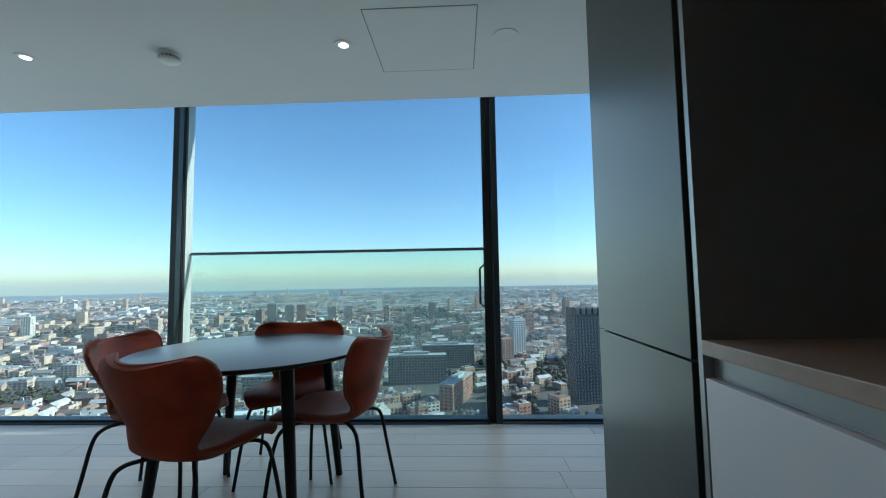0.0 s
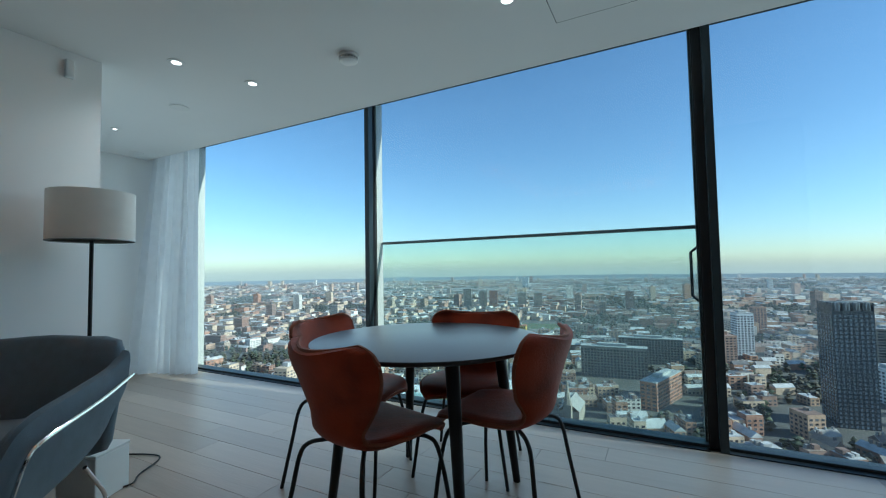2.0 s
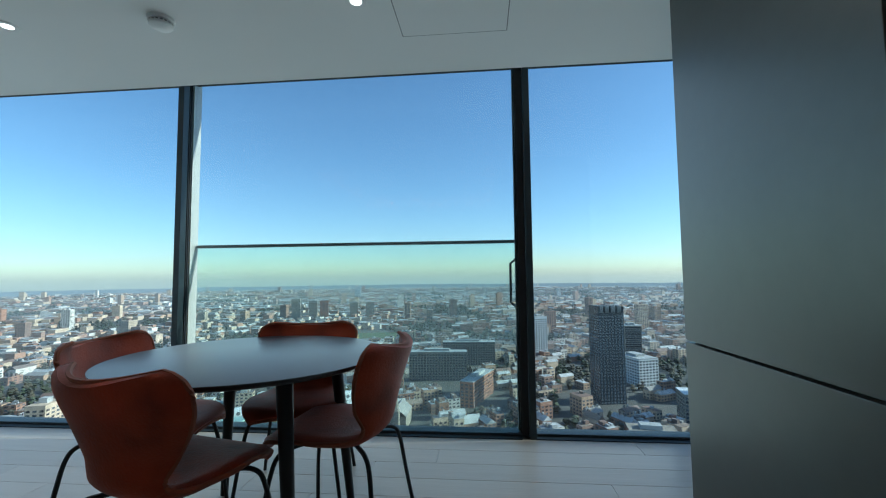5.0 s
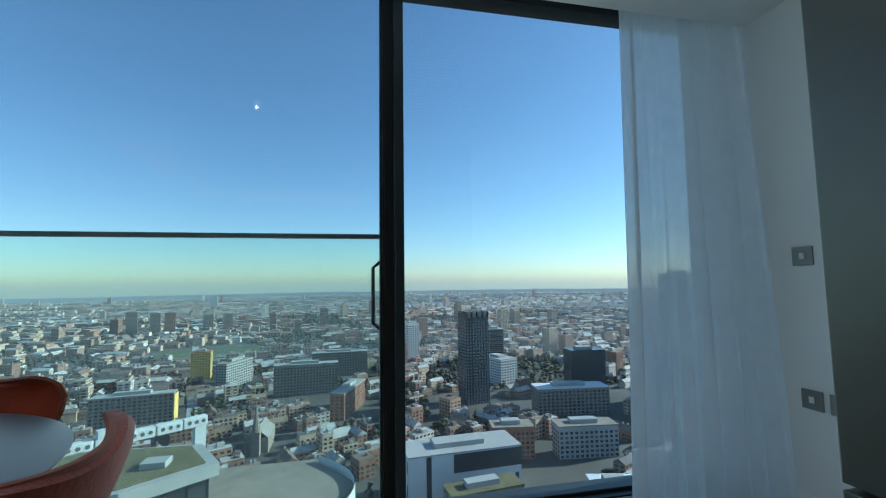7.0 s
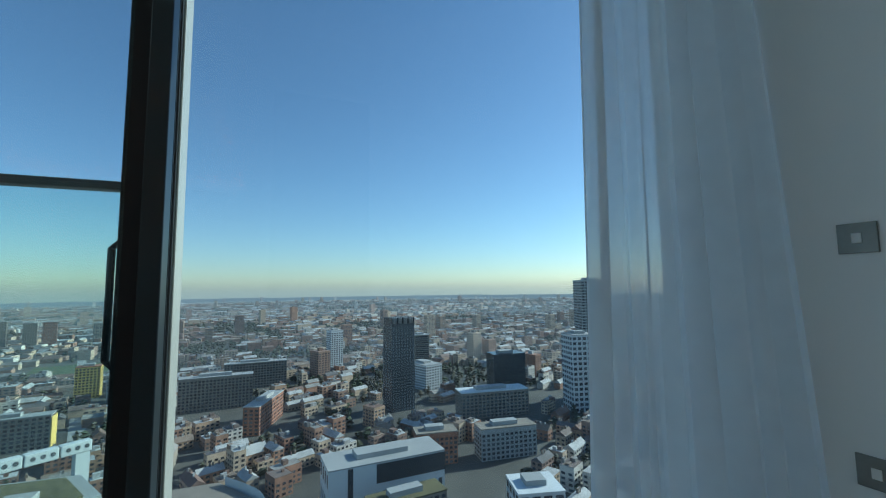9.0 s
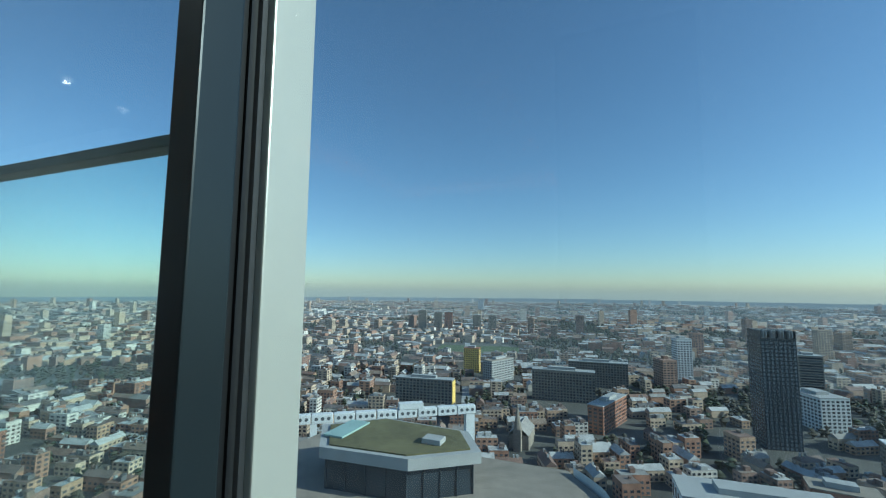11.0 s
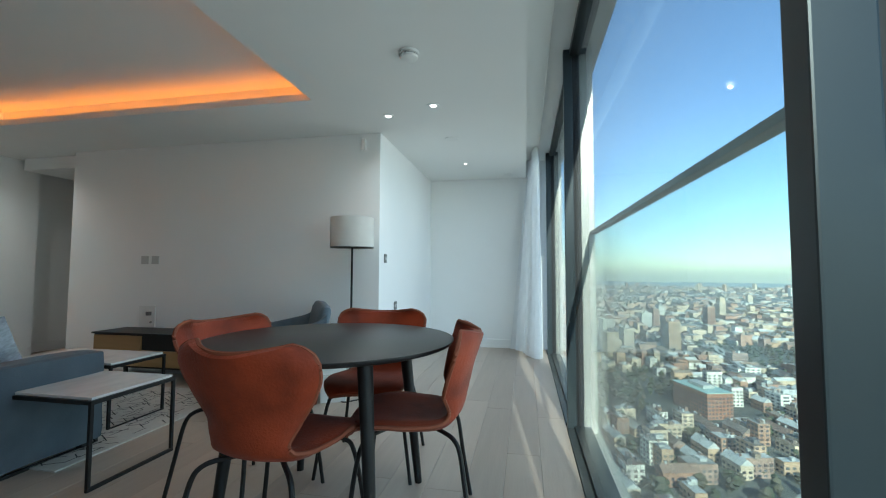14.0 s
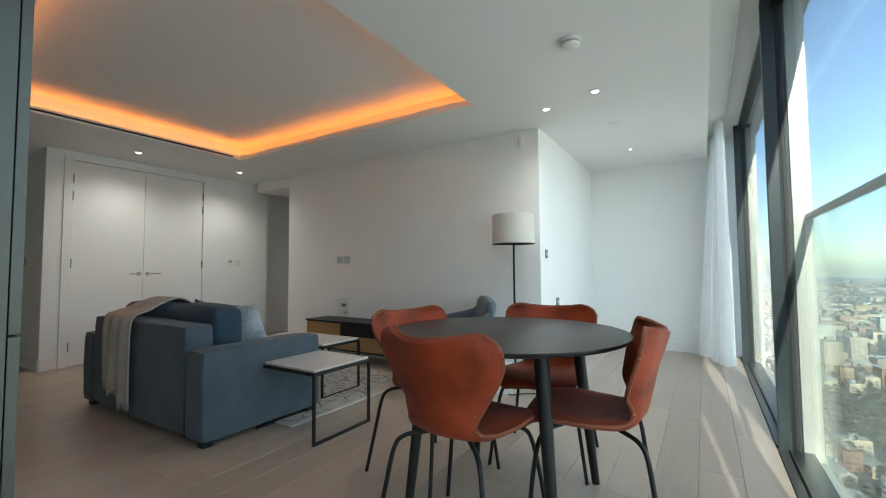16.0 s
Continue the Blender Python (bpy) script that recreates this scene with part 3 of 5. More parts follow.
# ---------------- kitchen ----------------
KX, KY0, KY1 = 0.252, 0.312, 0.95
tall = thing("tall_unit", "tall bronze lacquered kitchen unit with two flush doors", "kitchen cabinet", at=(0, 0, 0))
part("carcass", boxes((KX + 0.024, 0.898, KY0, KY1, 0.0, H - 0.002)), BRONZE, tall)
part("door", boxes((KX, KX + 0.021, KY0 + 0.03, KY1, 0.902, H - 0.004), bevel=0.0015), BRONZE, tall, "upper bronze door")
part("door", boxes((KX, KX + 0.021, KY0 + 0.03, KY1, 0.09, 0.896), bevel=0.0015), BRONZE, tall, "lower bronze door")
part("end_panel", boxes((KX - 0.002, 0.898, KY0 - 0.018, KY0 - 0.002, 0.0, H - 0.002)), EDGE, tall, "pale grey metal end trim")
part("shadow_gap", boxes((KX + 0.012, KX + 0.022, KY0, KY0 + 0.028, 0.0, H - 0.004)), GASKET, tall, "black grip recess")
part("plinth", boxes((KX + 0.03, KX + 0.045, KY0, KY1, 0.0, 0.085)), GASKET, tall)
for k in range(4):
    y1 = KY0 - 0.02 - k * 0.8
    u = thing("base_unit", "white lacquered kitchen base unit with a recessed grip", "kitchen cabinet", "kitchen base units", (0, y1, 0))
    part("carcass", boxes((KX + 0.024, 0.888, -0.798, 0.0, 0.09, 0.92)), LACQUER, u)
    part("drawer_front", boxes((KX, KX + 0.021, -0.797, -0.001, 0.10, 0.49), bevel=0.0015), LACQUER, u)
    part("drawer_front", boxes((KX, KX + 0.021, -0.797, -0.001, 0.494, 0.875), bevel=0.0015), LACQUER, u)
    part("grip_rail", boxes((KX + 0.018, KX + 0.023, -0.797, -0.001, 0.879, 0.92)), EDGE, u, "metal grip channel")
    part("plinth", boxes((KX + 0.05, KX + 0.06, -0.798, 0, 0.0, 0.088)), GASKET, u)
solid("worktop", boxes((KX - 0.004, 0.889, KY0 - 3.22, KY0 - 0.02, 0.922, 0.952), bevel=0.002), WORKTOP, "brown-grey stone kitchen worktop", "worktop")
solid("splashback", boxes((0.890, 0.899, KY0 - 3.22, KY0 - 0.02, 0.954, 1.62)), SPLASH, "dark brown smooth kitchen splashback", "splashback")
for k in range(4):
    y1 = KY0 - 0.62 - k * 0.66
    u = thing("wall_unit", "dark bronze kitchen wall unit with a pale lower edge", "kitchen cabinet", "kitchen wall units", (0, y1, 0))
    part("carcass", boxes((0.56, 0.889, -0.658, 0, 1.60, H - 0.002)), SPLASH, u)
    part("door", boxes((0.538, 0.557, -0.657, -0.001, 1.585, H - 0.004), bevel=0.0015), SPLASH, u)
    part("light_rail", boxes((0.56, 0.889, -0.657, -0.001, 1.585, 1.598)), EDGE, u, "grey metal underside")
solid("wall_panel", boxes((0.880, 0.889, KY0 - 0.62, KY0 - 0.02, 1.622, H - 0.002)), SPLASH, "dark brown panel above the splashback", "wall panel")


# ---------------- dining table and chairs ----------------
TX, TY, TZ = -1.275, 1.48, 0.757
tb = thing("dining_table", "round black dining table with splayed round legs", "dining table", at=(TX, TY, 0))
part("tabletop", lathe(bmesh.new(), [(0.0, TZ - 0.024), (0.526, TZ - 0.024), (0.541, TZ - 0.018), (0.552, TZ - 0.004), (0.552, TZ - 0.001), (0.549, TZ), (0.0, TZ)], 96), TABLETOP, tb, smooth=True)
part("apron", lathe(bmesh.new(), [(0.40, TZ - 0.05), (0.41, TZ - 0.024), (0.30, TZ - 0.024), (0.30, TZ - 0.05), (0.40, TZ - 0.05)], 48), BLACK, tb)
for sx, sy in ((1, 1), (1, -1), (-1, 1), (-1, -1)):
    b = bmesh.new()
    tube(b, [(sx * 0.325, sy * 0.325, 0.0), (sx * 0.262, sy * 0.262, TZ - 0.026)], 0.018, 14, taper=0.031)
    part("leg", b, BLACK, tb, smooth=True)


def chair_shell():
    """Moulded shell: the seat runs into a waisted back with shoulders; seen from its local -y it shows its front."""
    prof = smoothed([(0, -0.235, 0.428), (0, -0.205, 0.447), (0, -0.10, 0.452), (0, 0.03, 0.444), (0, 0.12, 0.447), (0, 0.175, 0.485), (0, 0.198, 0.56), (0, 0.22, 0.66), (0, 0.247, 0.75), (0, 0.262, 0.80)], n=5)
    n = len(prof)
    keys = ((0.0, 0.150), (0.04, 0.185), (0.12, 0.208), (0.28, 0.212), (0.42, 0.185), (0.50, 0.145), (0.58, 0.135), (0.68, 0.165), (0.78, 0.215), (0.87, 0.248), (0.93, 0.252), (0.97, 0.236), (0.99, 0.208), (1.0, 0.172))
    ks, ws = [k for k, _ in keys], [w for _, w in keys]
    lens = [0.0]
    for a, b in zip(prof, prof[1:]):
        lens.append(lens[-1] + (b - a).length)
    nu = 14
    top = []
    for i, p in enumerate(prof):
        s = lens[i] / lens[-1]
        w = float(np.interp(s, ks, ws))
        back = min(max((s - 0.48) / 0.2, 0), 1)
        row = []
        for j in range(nu + 1):
            u = -1 + 2 * j / nu
            fwd = -(0.08 * back) * u * u
            lift = 0.018 * (1 - back) * u * u * (0.3 + 0.7 * min(s / 0.2, 1)) - 0.022 * max(0, 0.06 - s) / 0.06 * u * u
            dip = 0.020 * back * max(0, (s - 0.86) / 0.14) * (abs(u) ** 2 - 0.45)
            row.append(Vector((w * u, p.y + fwd, p.z + lift + dip)))
        top.append(row)
    return top


def build_chair():
    c = thing("dining_chair", "rust velvet moulded dining chair on thin black steel legs", "dining chair", "chairs round the table")
    top = chair_shell()
    n, nu = len(top), len(top[0])
    nor = []
    for i in range(n):
        r = []
        for j in range(nu):
            a = top[min(i + 1, n - 1)][j] - top[max(i - 1, 0)][j]
            b = top[i][min(j + 1, nu - 1)] - top[i][max(j - 1, 0)]
            r.append(b.cross(a).normalized())
        nor.append(r)
    split = int(n * 0.52)
    for nm, lo, hi in (("seat", 0, split), ("backrest", split, n - 1)):
        bm = bmesh.new()
        th = 0.018
        A = [[bm.verts.new(top[i][j] + nor[i][j] * th * (0.35 if j in (0, nu - 1) or i in (0, n - 1) else 1)) for j in range(nu)] for i in range(lo, hi + 1)]
        B = [[bm.verts.new(top[i][j] - nor[i][j] * th * (0.35 if j in (0, nu - 1) or i in (0, n - 1) else 1)) for j in range(nu)] for i in range(lo, hi + 1)]
        m = len(A)
        for i in range(m - 1):
            for j in range(nu - 1):
                bm.faces.new((A[i][j], A[i][j + 1], A[i + 1][j + 1], A[i + 1][j]))
                bm.faces.new((B[i][j], B[i + 1][j], B[i + 1][j + 1], B[i][j + 1]))
            for j, f in ((0, 1), (nu - 1, 0)):
                q = (A[i][j], A[i + 1][j], B[i + 1][j], B[i][j])
                bm.faces.new(q if f else q[::-1])
        for i in (0, m - 1):
            if (lo == 0 and i == 0) or (lo and i == m - 1):
                for j in range(nu - 1):
                    bm.faces.new((A[i][j], B[i][j], B[i][j + 1], A[i][j + 1]))
        part(nm, bm, RUST, c, smooth=True)
    edge = [top[i][0] for i in range(n)] + [top[-1][j] for j in range(1, nu)] + [top[i][-1] for i in range(n - 2, -1, -1)] + [top[0][j] for j in range(nu - 2, 0, -1)]
    part("piping", tube(bmesh.new(), edge, 0.0085, 6, closed=True), PIPING, c, "darker rust seam piping", smooth=True)
    hubm = lathe(bmesh.new(), [(0.075, 0.415), (0.085, 0.42), (0.085, 0.432), (0.06, 0.436)], 24, (0, 0.0, 0))
    part("mounting_plate", hubm, BLACK, c, smooth=True)
    for sx in (1, -1):
        for sy, dy in ((-1, -0.215), (1, 0.235)):
            b = bmesh.new()
            tube(b, smoothed([(sx * 0.02, sy * 0.03, 0.422), (sx * 0.11, sy * 0.115, 0.418), (sx * 0.158, sy * 0.158, 0.405), (sx * 0.182, sy * 0.18, 0.36), (sx * 0.205, sy * 0.20, 0.22), (sx * 0.235, dy, 0.0)], n=5), 0.0085, 8)
            part("leg", b, BLACK, c, smooth=True)
    return c


first = build_chair()
# each chair looks at the table; its local back is +y
first.matrix_basis = pose(-1.305, 1.06, 0, 0, 0, 167) @ Matrix.Diagonal((1.06, 1.06, 1.02, 1))
copy_thing(first, pose(-1.245, 1.875, 0, 0, 0, 10))
copy_thing(first, pose(-0.885, 1.475, 0, 0, 0, -95))
copy_thing(first, pose(-1.767, 1.50, 0, 0, 0, 96))


# ---------------- sofa and soft things ----------------
def soft_box(x0, x1, y0, y1, z0, z1, r=0.05, puff=0.03, seg=8):
    """A padded block: subdivided, rounded and bulging."""
    bm = bmesh.new()
    bmesh.ops.create_cube(bm, size=2)
    bmesh.ops.subdivide_edges(bm, edges=bm.edges, cuts=seg, use_grid_fill=True)
    hx, hy, hz = (x1 - x0) / 2, (y1 - y0) / 2, (z1 - z0) / 2
    c = Vector(((x0 + x1) / 2, (y0 + y1) / 2, (z0 + z1) / 2))
    for v in bm.verts:
        u = v.co.copy()
        p = Vector((u.x * hx, u.y * hy, u.z * hz))
        inner = Vector((max(-hx + r, min(hx - r, p.x)), max(-hy + r, min(hy - r, p.y)), max(-hz + r, min(hz - r, p.z))))
        d = p - inner
        if d.length > 1e-6:
            p = inner + d.normalized() * r
        k = (1 - u.x * u.x) * (1 - u.y * u.y) + (1 - u.y * u.y) * (1 - u.z * u.z) + (1 - u.x * u.x) * (1 - u.z * u.z)
        p += p.normalized() * puff * k * 0.5
        v.co = c + p + noise.noise_vector(p * 6 + c) * 0.006
    return bm


sofa = thing("sofa", "slate blue velvet two-seat sofa with loose back cushions", "sofa", at=(0.08, 0.15, 0))
part("base", soft_box(-1.74, -0.90, -1.90, -0.52, 0.045, 0.30, 0.02, 0.0), SOFA, sofa, smooth=True)
part("arm", soft_box(-1.74, -0.87, -0.55, -0.345, 0.042, 0.57, 0.025, 0.012), SOFA, sofa, smooth=True)
part("arm", soft_box(-1.74, -0.87, -2.09, -1.89, 0.042, 0.57, 0.025, 0.012), SOFA, sofa, smooth=True)
part("back_frame", soft_box(-1.06, -0.872, -1.91, -0.57, 0.045, 0.705, 0.025, 0.01), SOFA, sofa, smooth=True)
for y0 in (-1.88, -1.22):
    part("seat_cushion", soft_box(-1.75, -1.05, y0, y0 + 0.655, 0.29, 0.46, 0.04, 0.025), SOFA, sofa, smooth=True)
    part("back_cushion", soft_box(-1.27, -1.04, y0, y0 + 0.655, 0.44, 0.80, 0.06, 0.05), SOFADARK if y0 > -1.5 else SOFA, sofa, "loose back cushion", smooth=True)
for x in (-1.68, -0.93):
    for y in (-2.02, -0.42):
        part("foot", boxes((x - 0.03, x + 0.03, y - 0.03, y + 0.03, 0, 0.045), bevel=0.004), BLACK, sofa)


def pillow(w, h, d):
    bm = bmesh.new()
    bmesh.ops.create_grid(bm, x_segments=14, y_segments=14, size=1)
    low = bmesh.ops.duplicate(bm, geom=bm.verts[:] + bm.edges[:] + bm.faces[:])["geom"]
    lowv = {v for v in low if isinstance(v, bmesh.types.BMVert)}
    for v in bm.verts:
        u, t = v.co.x, v.co.y
        k = max(0.0, (1 - u ** 4) * (1 - t ** 4)) ** 0.6
        pinch = 1 - 0.07 * (1 - abs(u)) * t * t
        pinch2 = 1 - 0.07 * (1 - abs(t)) * u * u
        z = d / 2 * k * (-1 if v in lowv else 1)
        v.co = Vector((u * w / 2 * pinch2, t * h / 2 * pinch, z + 0.006 * math.sin(5 * u + 3 * t)))
    bmesh.ops.remove_doubles(bm, verts=bm.verts, dist=0.0015)
    return bm


def place_pillow(label, m, w, material, x, y, z, rx, ry, rz):
    p = solid("cushion", pillow(w, w, 0.14), material, label, "cushion", "sofa cushions", smooth=True)
    p.matrix_basis = pose(x + 0.08, y + 0.15, z, rx, ry, rz)


place_pillow("pale grey patterned scatter cushion on the sofa", 0, 0.42, CUSHION, -1.36, -0.80, 0.60, 64, 6, -62)
place_pillow("dark navy velvet scatter cushion on the sofa", 0, 0.40, SOFADARK, -1.40, -1.15, 0.61, 66, -10, -88)
place_pillow("dark navy velvet scatter cushion against the sofa arm", 0, 0.40, SOFADARK, -1.37, -1.72, 0.62, 64, 8, -105)

# throw over the back of the sofa
bm = bmesh.new()
path = smoothed([(-1.34, 0, 0.60), (-1.27, 0, 0.76), (-1.16, 0, 0.835), (-1.03, 0, 0.80), (-0.94, 0, 0.757), (-0.855, 0, 0.735), (-0.832, 0, 0.66), (-0.830, 0, 0.50), (-0.832, 0, 0.34), (-0.836, 0, 0.18)], n=5)
rows_ = []
for i, p in enumerate(path):
    s = i / (len(path) - 1)
    r = []
    for j in range(21):
        u = j / 20
        y = -1.52 + 0.30 * u + 0.14 * s * (u - 0.6)
        sag = 0.014 * math.sin(u * 17 + s * 3) * (0.3 + s)
        drop = (0.12 * (u - 0.5) + 0.02 * math.sin(u * 11)) * max(0, s - 0.5) * 2
        r.append(bm.verts.new((p.x + max(sag, -0.008) * (1 if s > 0.5 else 0.2), y, p.z - drop + (abs(sag) if s < 0.5 else 0))))
    rows_.append(r)
for a, b in zip(rows_, rows_[1:]):
    for j in range(20):
        bm.faces.new((a[j], a[j + 1], b[j + 1], b[j]))
th = solid("throw_blanket", bm, THROW, "oatmeal knitted throw draped over the sofa back", "throw blanket", at=(0.08, 0.15, 0), smooth=True)
fr = bmesh.new()
hem = [v.co.copy() for v in th.data.vertices][-21:]
frng = random.Random(3)
for q, r in zip(hem, hem[1:]):
    for k in range(3):
        c = q.lerp(r, (k + 0.5) / 3)
        tube(fr, [c, c + Vector((0.004, frng.uniform(-0.006, 0.006), -frng.uniform(0.02, 0.04)))], 0.0022, 4)
part("fringe", fr, THROW, th, "loose wool fringe")
md = th.modifiers.new("thickness", "SOLIDIFY")
md.thickness = 0.008
md.offset = 1


# ---------------- side tables, rug, television stand ----------------
def frame_table(name, label, cat, x0, x1, y0, y1, h, g=""):
    t = thing(name, label, cat, g)
    part("tabletop", boxes((x0 + 0.004, x1 - 0.004, y0 + 0.004, y1 - 0.004, h - 0.014, h), bevel=0.002), MARBLE, t, "white marble top")
    s = 0.008
    part("top_frame", boxes((x0 - s, x1 + s, y0 - s, y0 + s, h - 0.034, h - 0.015), (x0 - s, x1 + s, y1 - s, y1 + s, h - 0.034, h - 0.015), (x0 - s, x0 + s, y0 + s, y1 - s, h - 0.034, h - 0.015), (x1 - s, x1 + s, y0 + s, y1 - s, h - 0.034, h - 0.015)), BLACK, t)
    for x in (x0, x1):
        for y in (y0, y1):
            part("leg", boxes((x - s, x + s, y - s, y + s, 0.018, h - 0.034)), BLACK, t)
    for y in (y0, y1):
        part("floor_rail", boxes((x0 - s, x1 + s, y - s, y + s, 0.0, 0.016)), BLACK, t)
    return t


rug = solid("rug", boxes((-2.80, -1.31, -2.30, -0.08, 0.0, 0.010), bevel=0.003), RUG, "cream rug with charcoal broken-diamond lines", "rug")
rl = bmesh.new()
rng = random.Random(4)
for i in range(15):
    for j in range(22):
        cx, cy = -2.78 + i * 0.1, -2.28 + j * 0.1
        for k in range(3):
            if rng.random() < 0.42:
                continue
            ang = (0, math.pi / 3, -math.pi / 3)[k]
            L = 0.06 + 0.09 * rng.random()
            ox, oy = cx + 0.07 * rng.random(), cy + 0.07 * rng.random()
            dx, dy = math.cos(ang) * L / 2, math.sin(ang) * L / 2
            if not (-2.78 < ox - abs(dx) and ox + abs(dx) < -1.33 and -2.28 < oy - abs(dy) and oy + abs(dy) < -0.1):
                continue
            nx, ny = -math.sin(ang) * 0.0035, math.cos(ang) * 0.0035
            z = 0.0112
            rl.faces.new([rl.verts.new(v) for v in ((ox - dx - nx, oy - dy - ny, z), (ox + dx - nx, oy + dy - ny, z), (ox + dx + nx, oy + dy + ny, z), (ox - dx + nx, oy - dy + ny, z))])
part("woven_line", rl, RUGLINE, rug, "charcoal woven lines")
frame_table("side_table", "square white marble side table with thin black frame", "side table", -1.665, -1.185, -0.255, 0.285, 0.443)
frame_table("coffee_table", "white marble coffee table with thin black frame", "coffee table", -2.26, -1.84, -1.22, -0.37, 0.44)

tv = thing("television_stand", "low black television stand with oak drawer fronts", "television stand", at=(-2.9, 0, 0))
part("carcass", boxes((-0.37, -0.02, -1.83, -0.02, 0.13, 0.445)), BLACK, tv)
part("top", boxes((-0.375, 0.004, -1.84, -0.01, 0.447, 0.462), bevel=0.002), BLACK, tv)
part("drawer_front", boxes((-0.018, -0.002, -1.815, -1.27, 0.15, 0.435), bevel=0.002), WALNUT, tv, "oak drawer front")
part("drawer_front", boxes((-0.018, -0.002, -0.58, -0.035, 0.15, 0.435), bevel=0.002), WALNUT, tv, "oak drawer front")
part("drawer_front", boxes((-0.018, -0.002, -1.262, -0.588, 0.15, 0.30), bevel=0.002), WALNUT, tv, "oak drawer front")
for y in (-1.78, -0.07):
    for x in (-0.34, -0.05):
        part("leg", boxes((x, x + 0.03, y - 0.015, y + 0.015, 0, 0.13)), BLACK, tv)

# ---------------- floor lamp, armchair, box ----------------
lamp = thing("floor_lamp", "floor lamp with white drum shade on a thin black pole", "floor lamp", at=(-3.0, 0.825, 0))
part("base", lathe(bmesh.new(), [(0.0, 0.0), (0.10, 0.0), (0.102, 0.008), (0.092, 0.016), (0.012, 0.02)], 40), BLACK, lamp, smooth=True)
part("pole", lathe(bmesh.new(), [(0.0095, 0.02), (0.0095, 1.42)], 14), BLACK, lamp, smooth=True)
part("shade", lathe(bmesh.new(), [(0.192, 1.272), (0.192, 1.535), (0.190, 1.535), (0.190, 1.272), (0.192, 1.272)], 56), SHADE, lamp, "white linen drum shade", smooth=True)
part("shade_rim", tube(bmesh.new(), [(0.191 * math.cos(k * math.tau / 48), 0.191 * math.sin(k * math.tau / 48), 1.272) for k in range(48)], 0.003, 5, closed=True), EDGE, lamp)
part("diffuser", lathe(bmesh.new(), [(0.0, 1.288), (0.187, 1.288), (0.187, 1.291), (0.0, 1.291)], 40), SHADE, lamp)

ac = thing("armchair", "blue-grey wool armchair on a chrome tube sled base", "armchair", at=(-2.72, 0.34, 0), rz=34)
ac.scale.z = 1.1
part("seat", soft_box(-0.27, 0.27, -0.34, 0.20, 0.27, 0.42, 0.05, 0.03), ARMCHAIR, ac, smooth=True)


def shell_wing(s):
    """Padded wing: its rim falls from the back to a knee and then steeply to the front of the seat."""
    top = smoothed([(0, 0.30, 0.655), (0, 0.22, 0.60), (0, 0.02, 0.56), (0, -0.20, 0.52), (0, -0.295, 0.46), (0, -0.36, 0.32), (0, -0.40, 0.15)], n=5)
    low = smoothed([(0, 0.31, 0.47), (0, 0.27, 0.40), (0, 0.20, 0.31), (0, 0.06, 0.24), (0, -0.10, 0.20), (0, -0.24, 0.165), (0, -0.345, 0.13)], n=5)
    bm = bmesh.new()
    rings = []
    for t, l in zip(top, low):
        ring = []
        mid, half = (t + l) / 2, (t - l) / 2
        lean = 0.045
        for k in range(14):
            a = k * math.tau / 14
            c, w = math.cos(a), math.sin(a)
            c = math.copysign(abs(c) ** 0.45, c)
            p = mid + half * c
            ring.append(bm.verts.new((s * (0.315 + lean * (p.z - 0.3) / 0.3 + 0.036 * math.copysign(abs(w) ** 0.7, w)), p.y, p.z)))
        rings.append(ring)
    for r0, r1 in zip(rings, rings[1:]):
        for k in range(14):
            bm.faces.new((r0[k], r0[(k + 1) % 14], r1[(k + 1) % 14], r1[k]))
    bm.faces.new(rings[0][::-1])
    bm.faces.new(rings[-1])
    return bm


for s in (1, -1):
    part("arm", shell_wing(s), ARMCHAIR, ac, smooth=True)
back = soft_box(-0.355, 0.355, -0.05, 0.05, -0.24, 0.24, 0.05, 0.03)
bmesh.ops.rotate(back, verts=back.verts, cent=(0, 0, 0), matrix=Matrix.Rotation(-0.2, 3, "X"))
bmesh.ops.translate(back, verts=back.verts, vec=(0, 0.27, 0.475))
part("backrest", back, ARMCHAIR, ac, smooth=True)
for s in (1, -1):
    b = bmesh.new()
    tube(b, smoothed([(s * 0.40, 0.32, 0.545), (s * 0.398, 0.10, 0.49), (s * 0.392, -0.16, 0.445), (s * 0.388, -0.245, 0.41), (s * 0.375, -0.29, 0.30), (s * 0.36, -0.335, 0.16), (s * 0.358, -0.345, 0.135)], n=5), 0.008, 8)
    part("arm_tube", b, CHROME, ac, "chrome tube trim along the arm", smooth=True)
    b = bmesh.new()
    tube(b, smoothed([(s * 0.345, -0.10, 0.185), (s * 0.35, -0.33, 0.115), (s * 0.35, -0.385, 0.085), (s * 0.35, -0.375, 0.03), (s * 0.345, -0.32, 0.010), (s * 0.335, 0.16, 0.010), (s * 0.332, 0.225, 0.025), (s * 0.33, 0.24, 0.07), (s * 0.325, 0.12, 0.225)], n=5), 0.009, 8)
    part("sled_leg", b, CHROME, ac, "chrome tube sled leg", smooth=True)
    part("glide", boxes((s * 0.335 - 0.012, s * 0.335 + 0.012, 0.10, 0.13, 0.0, 0.02), bevel=0.003), BLACK, ac)
ab = thing("storage_box", "small plain white box on the floor under the lamp", "box", at=(-2.79, 0.77, 0), rz=24)
part("body", boxes((-0.10, 0.10, -0.10, 0.10, 0.0, 0.215), bevel=0.006), PLASTIC, ab)
part("lid", boxes((-0.102, 0.102, -0.102, 0.102, 0.2165, 0.23), bevel=0.004), PLASTIC, ab)
cb_ = bmesh.new()
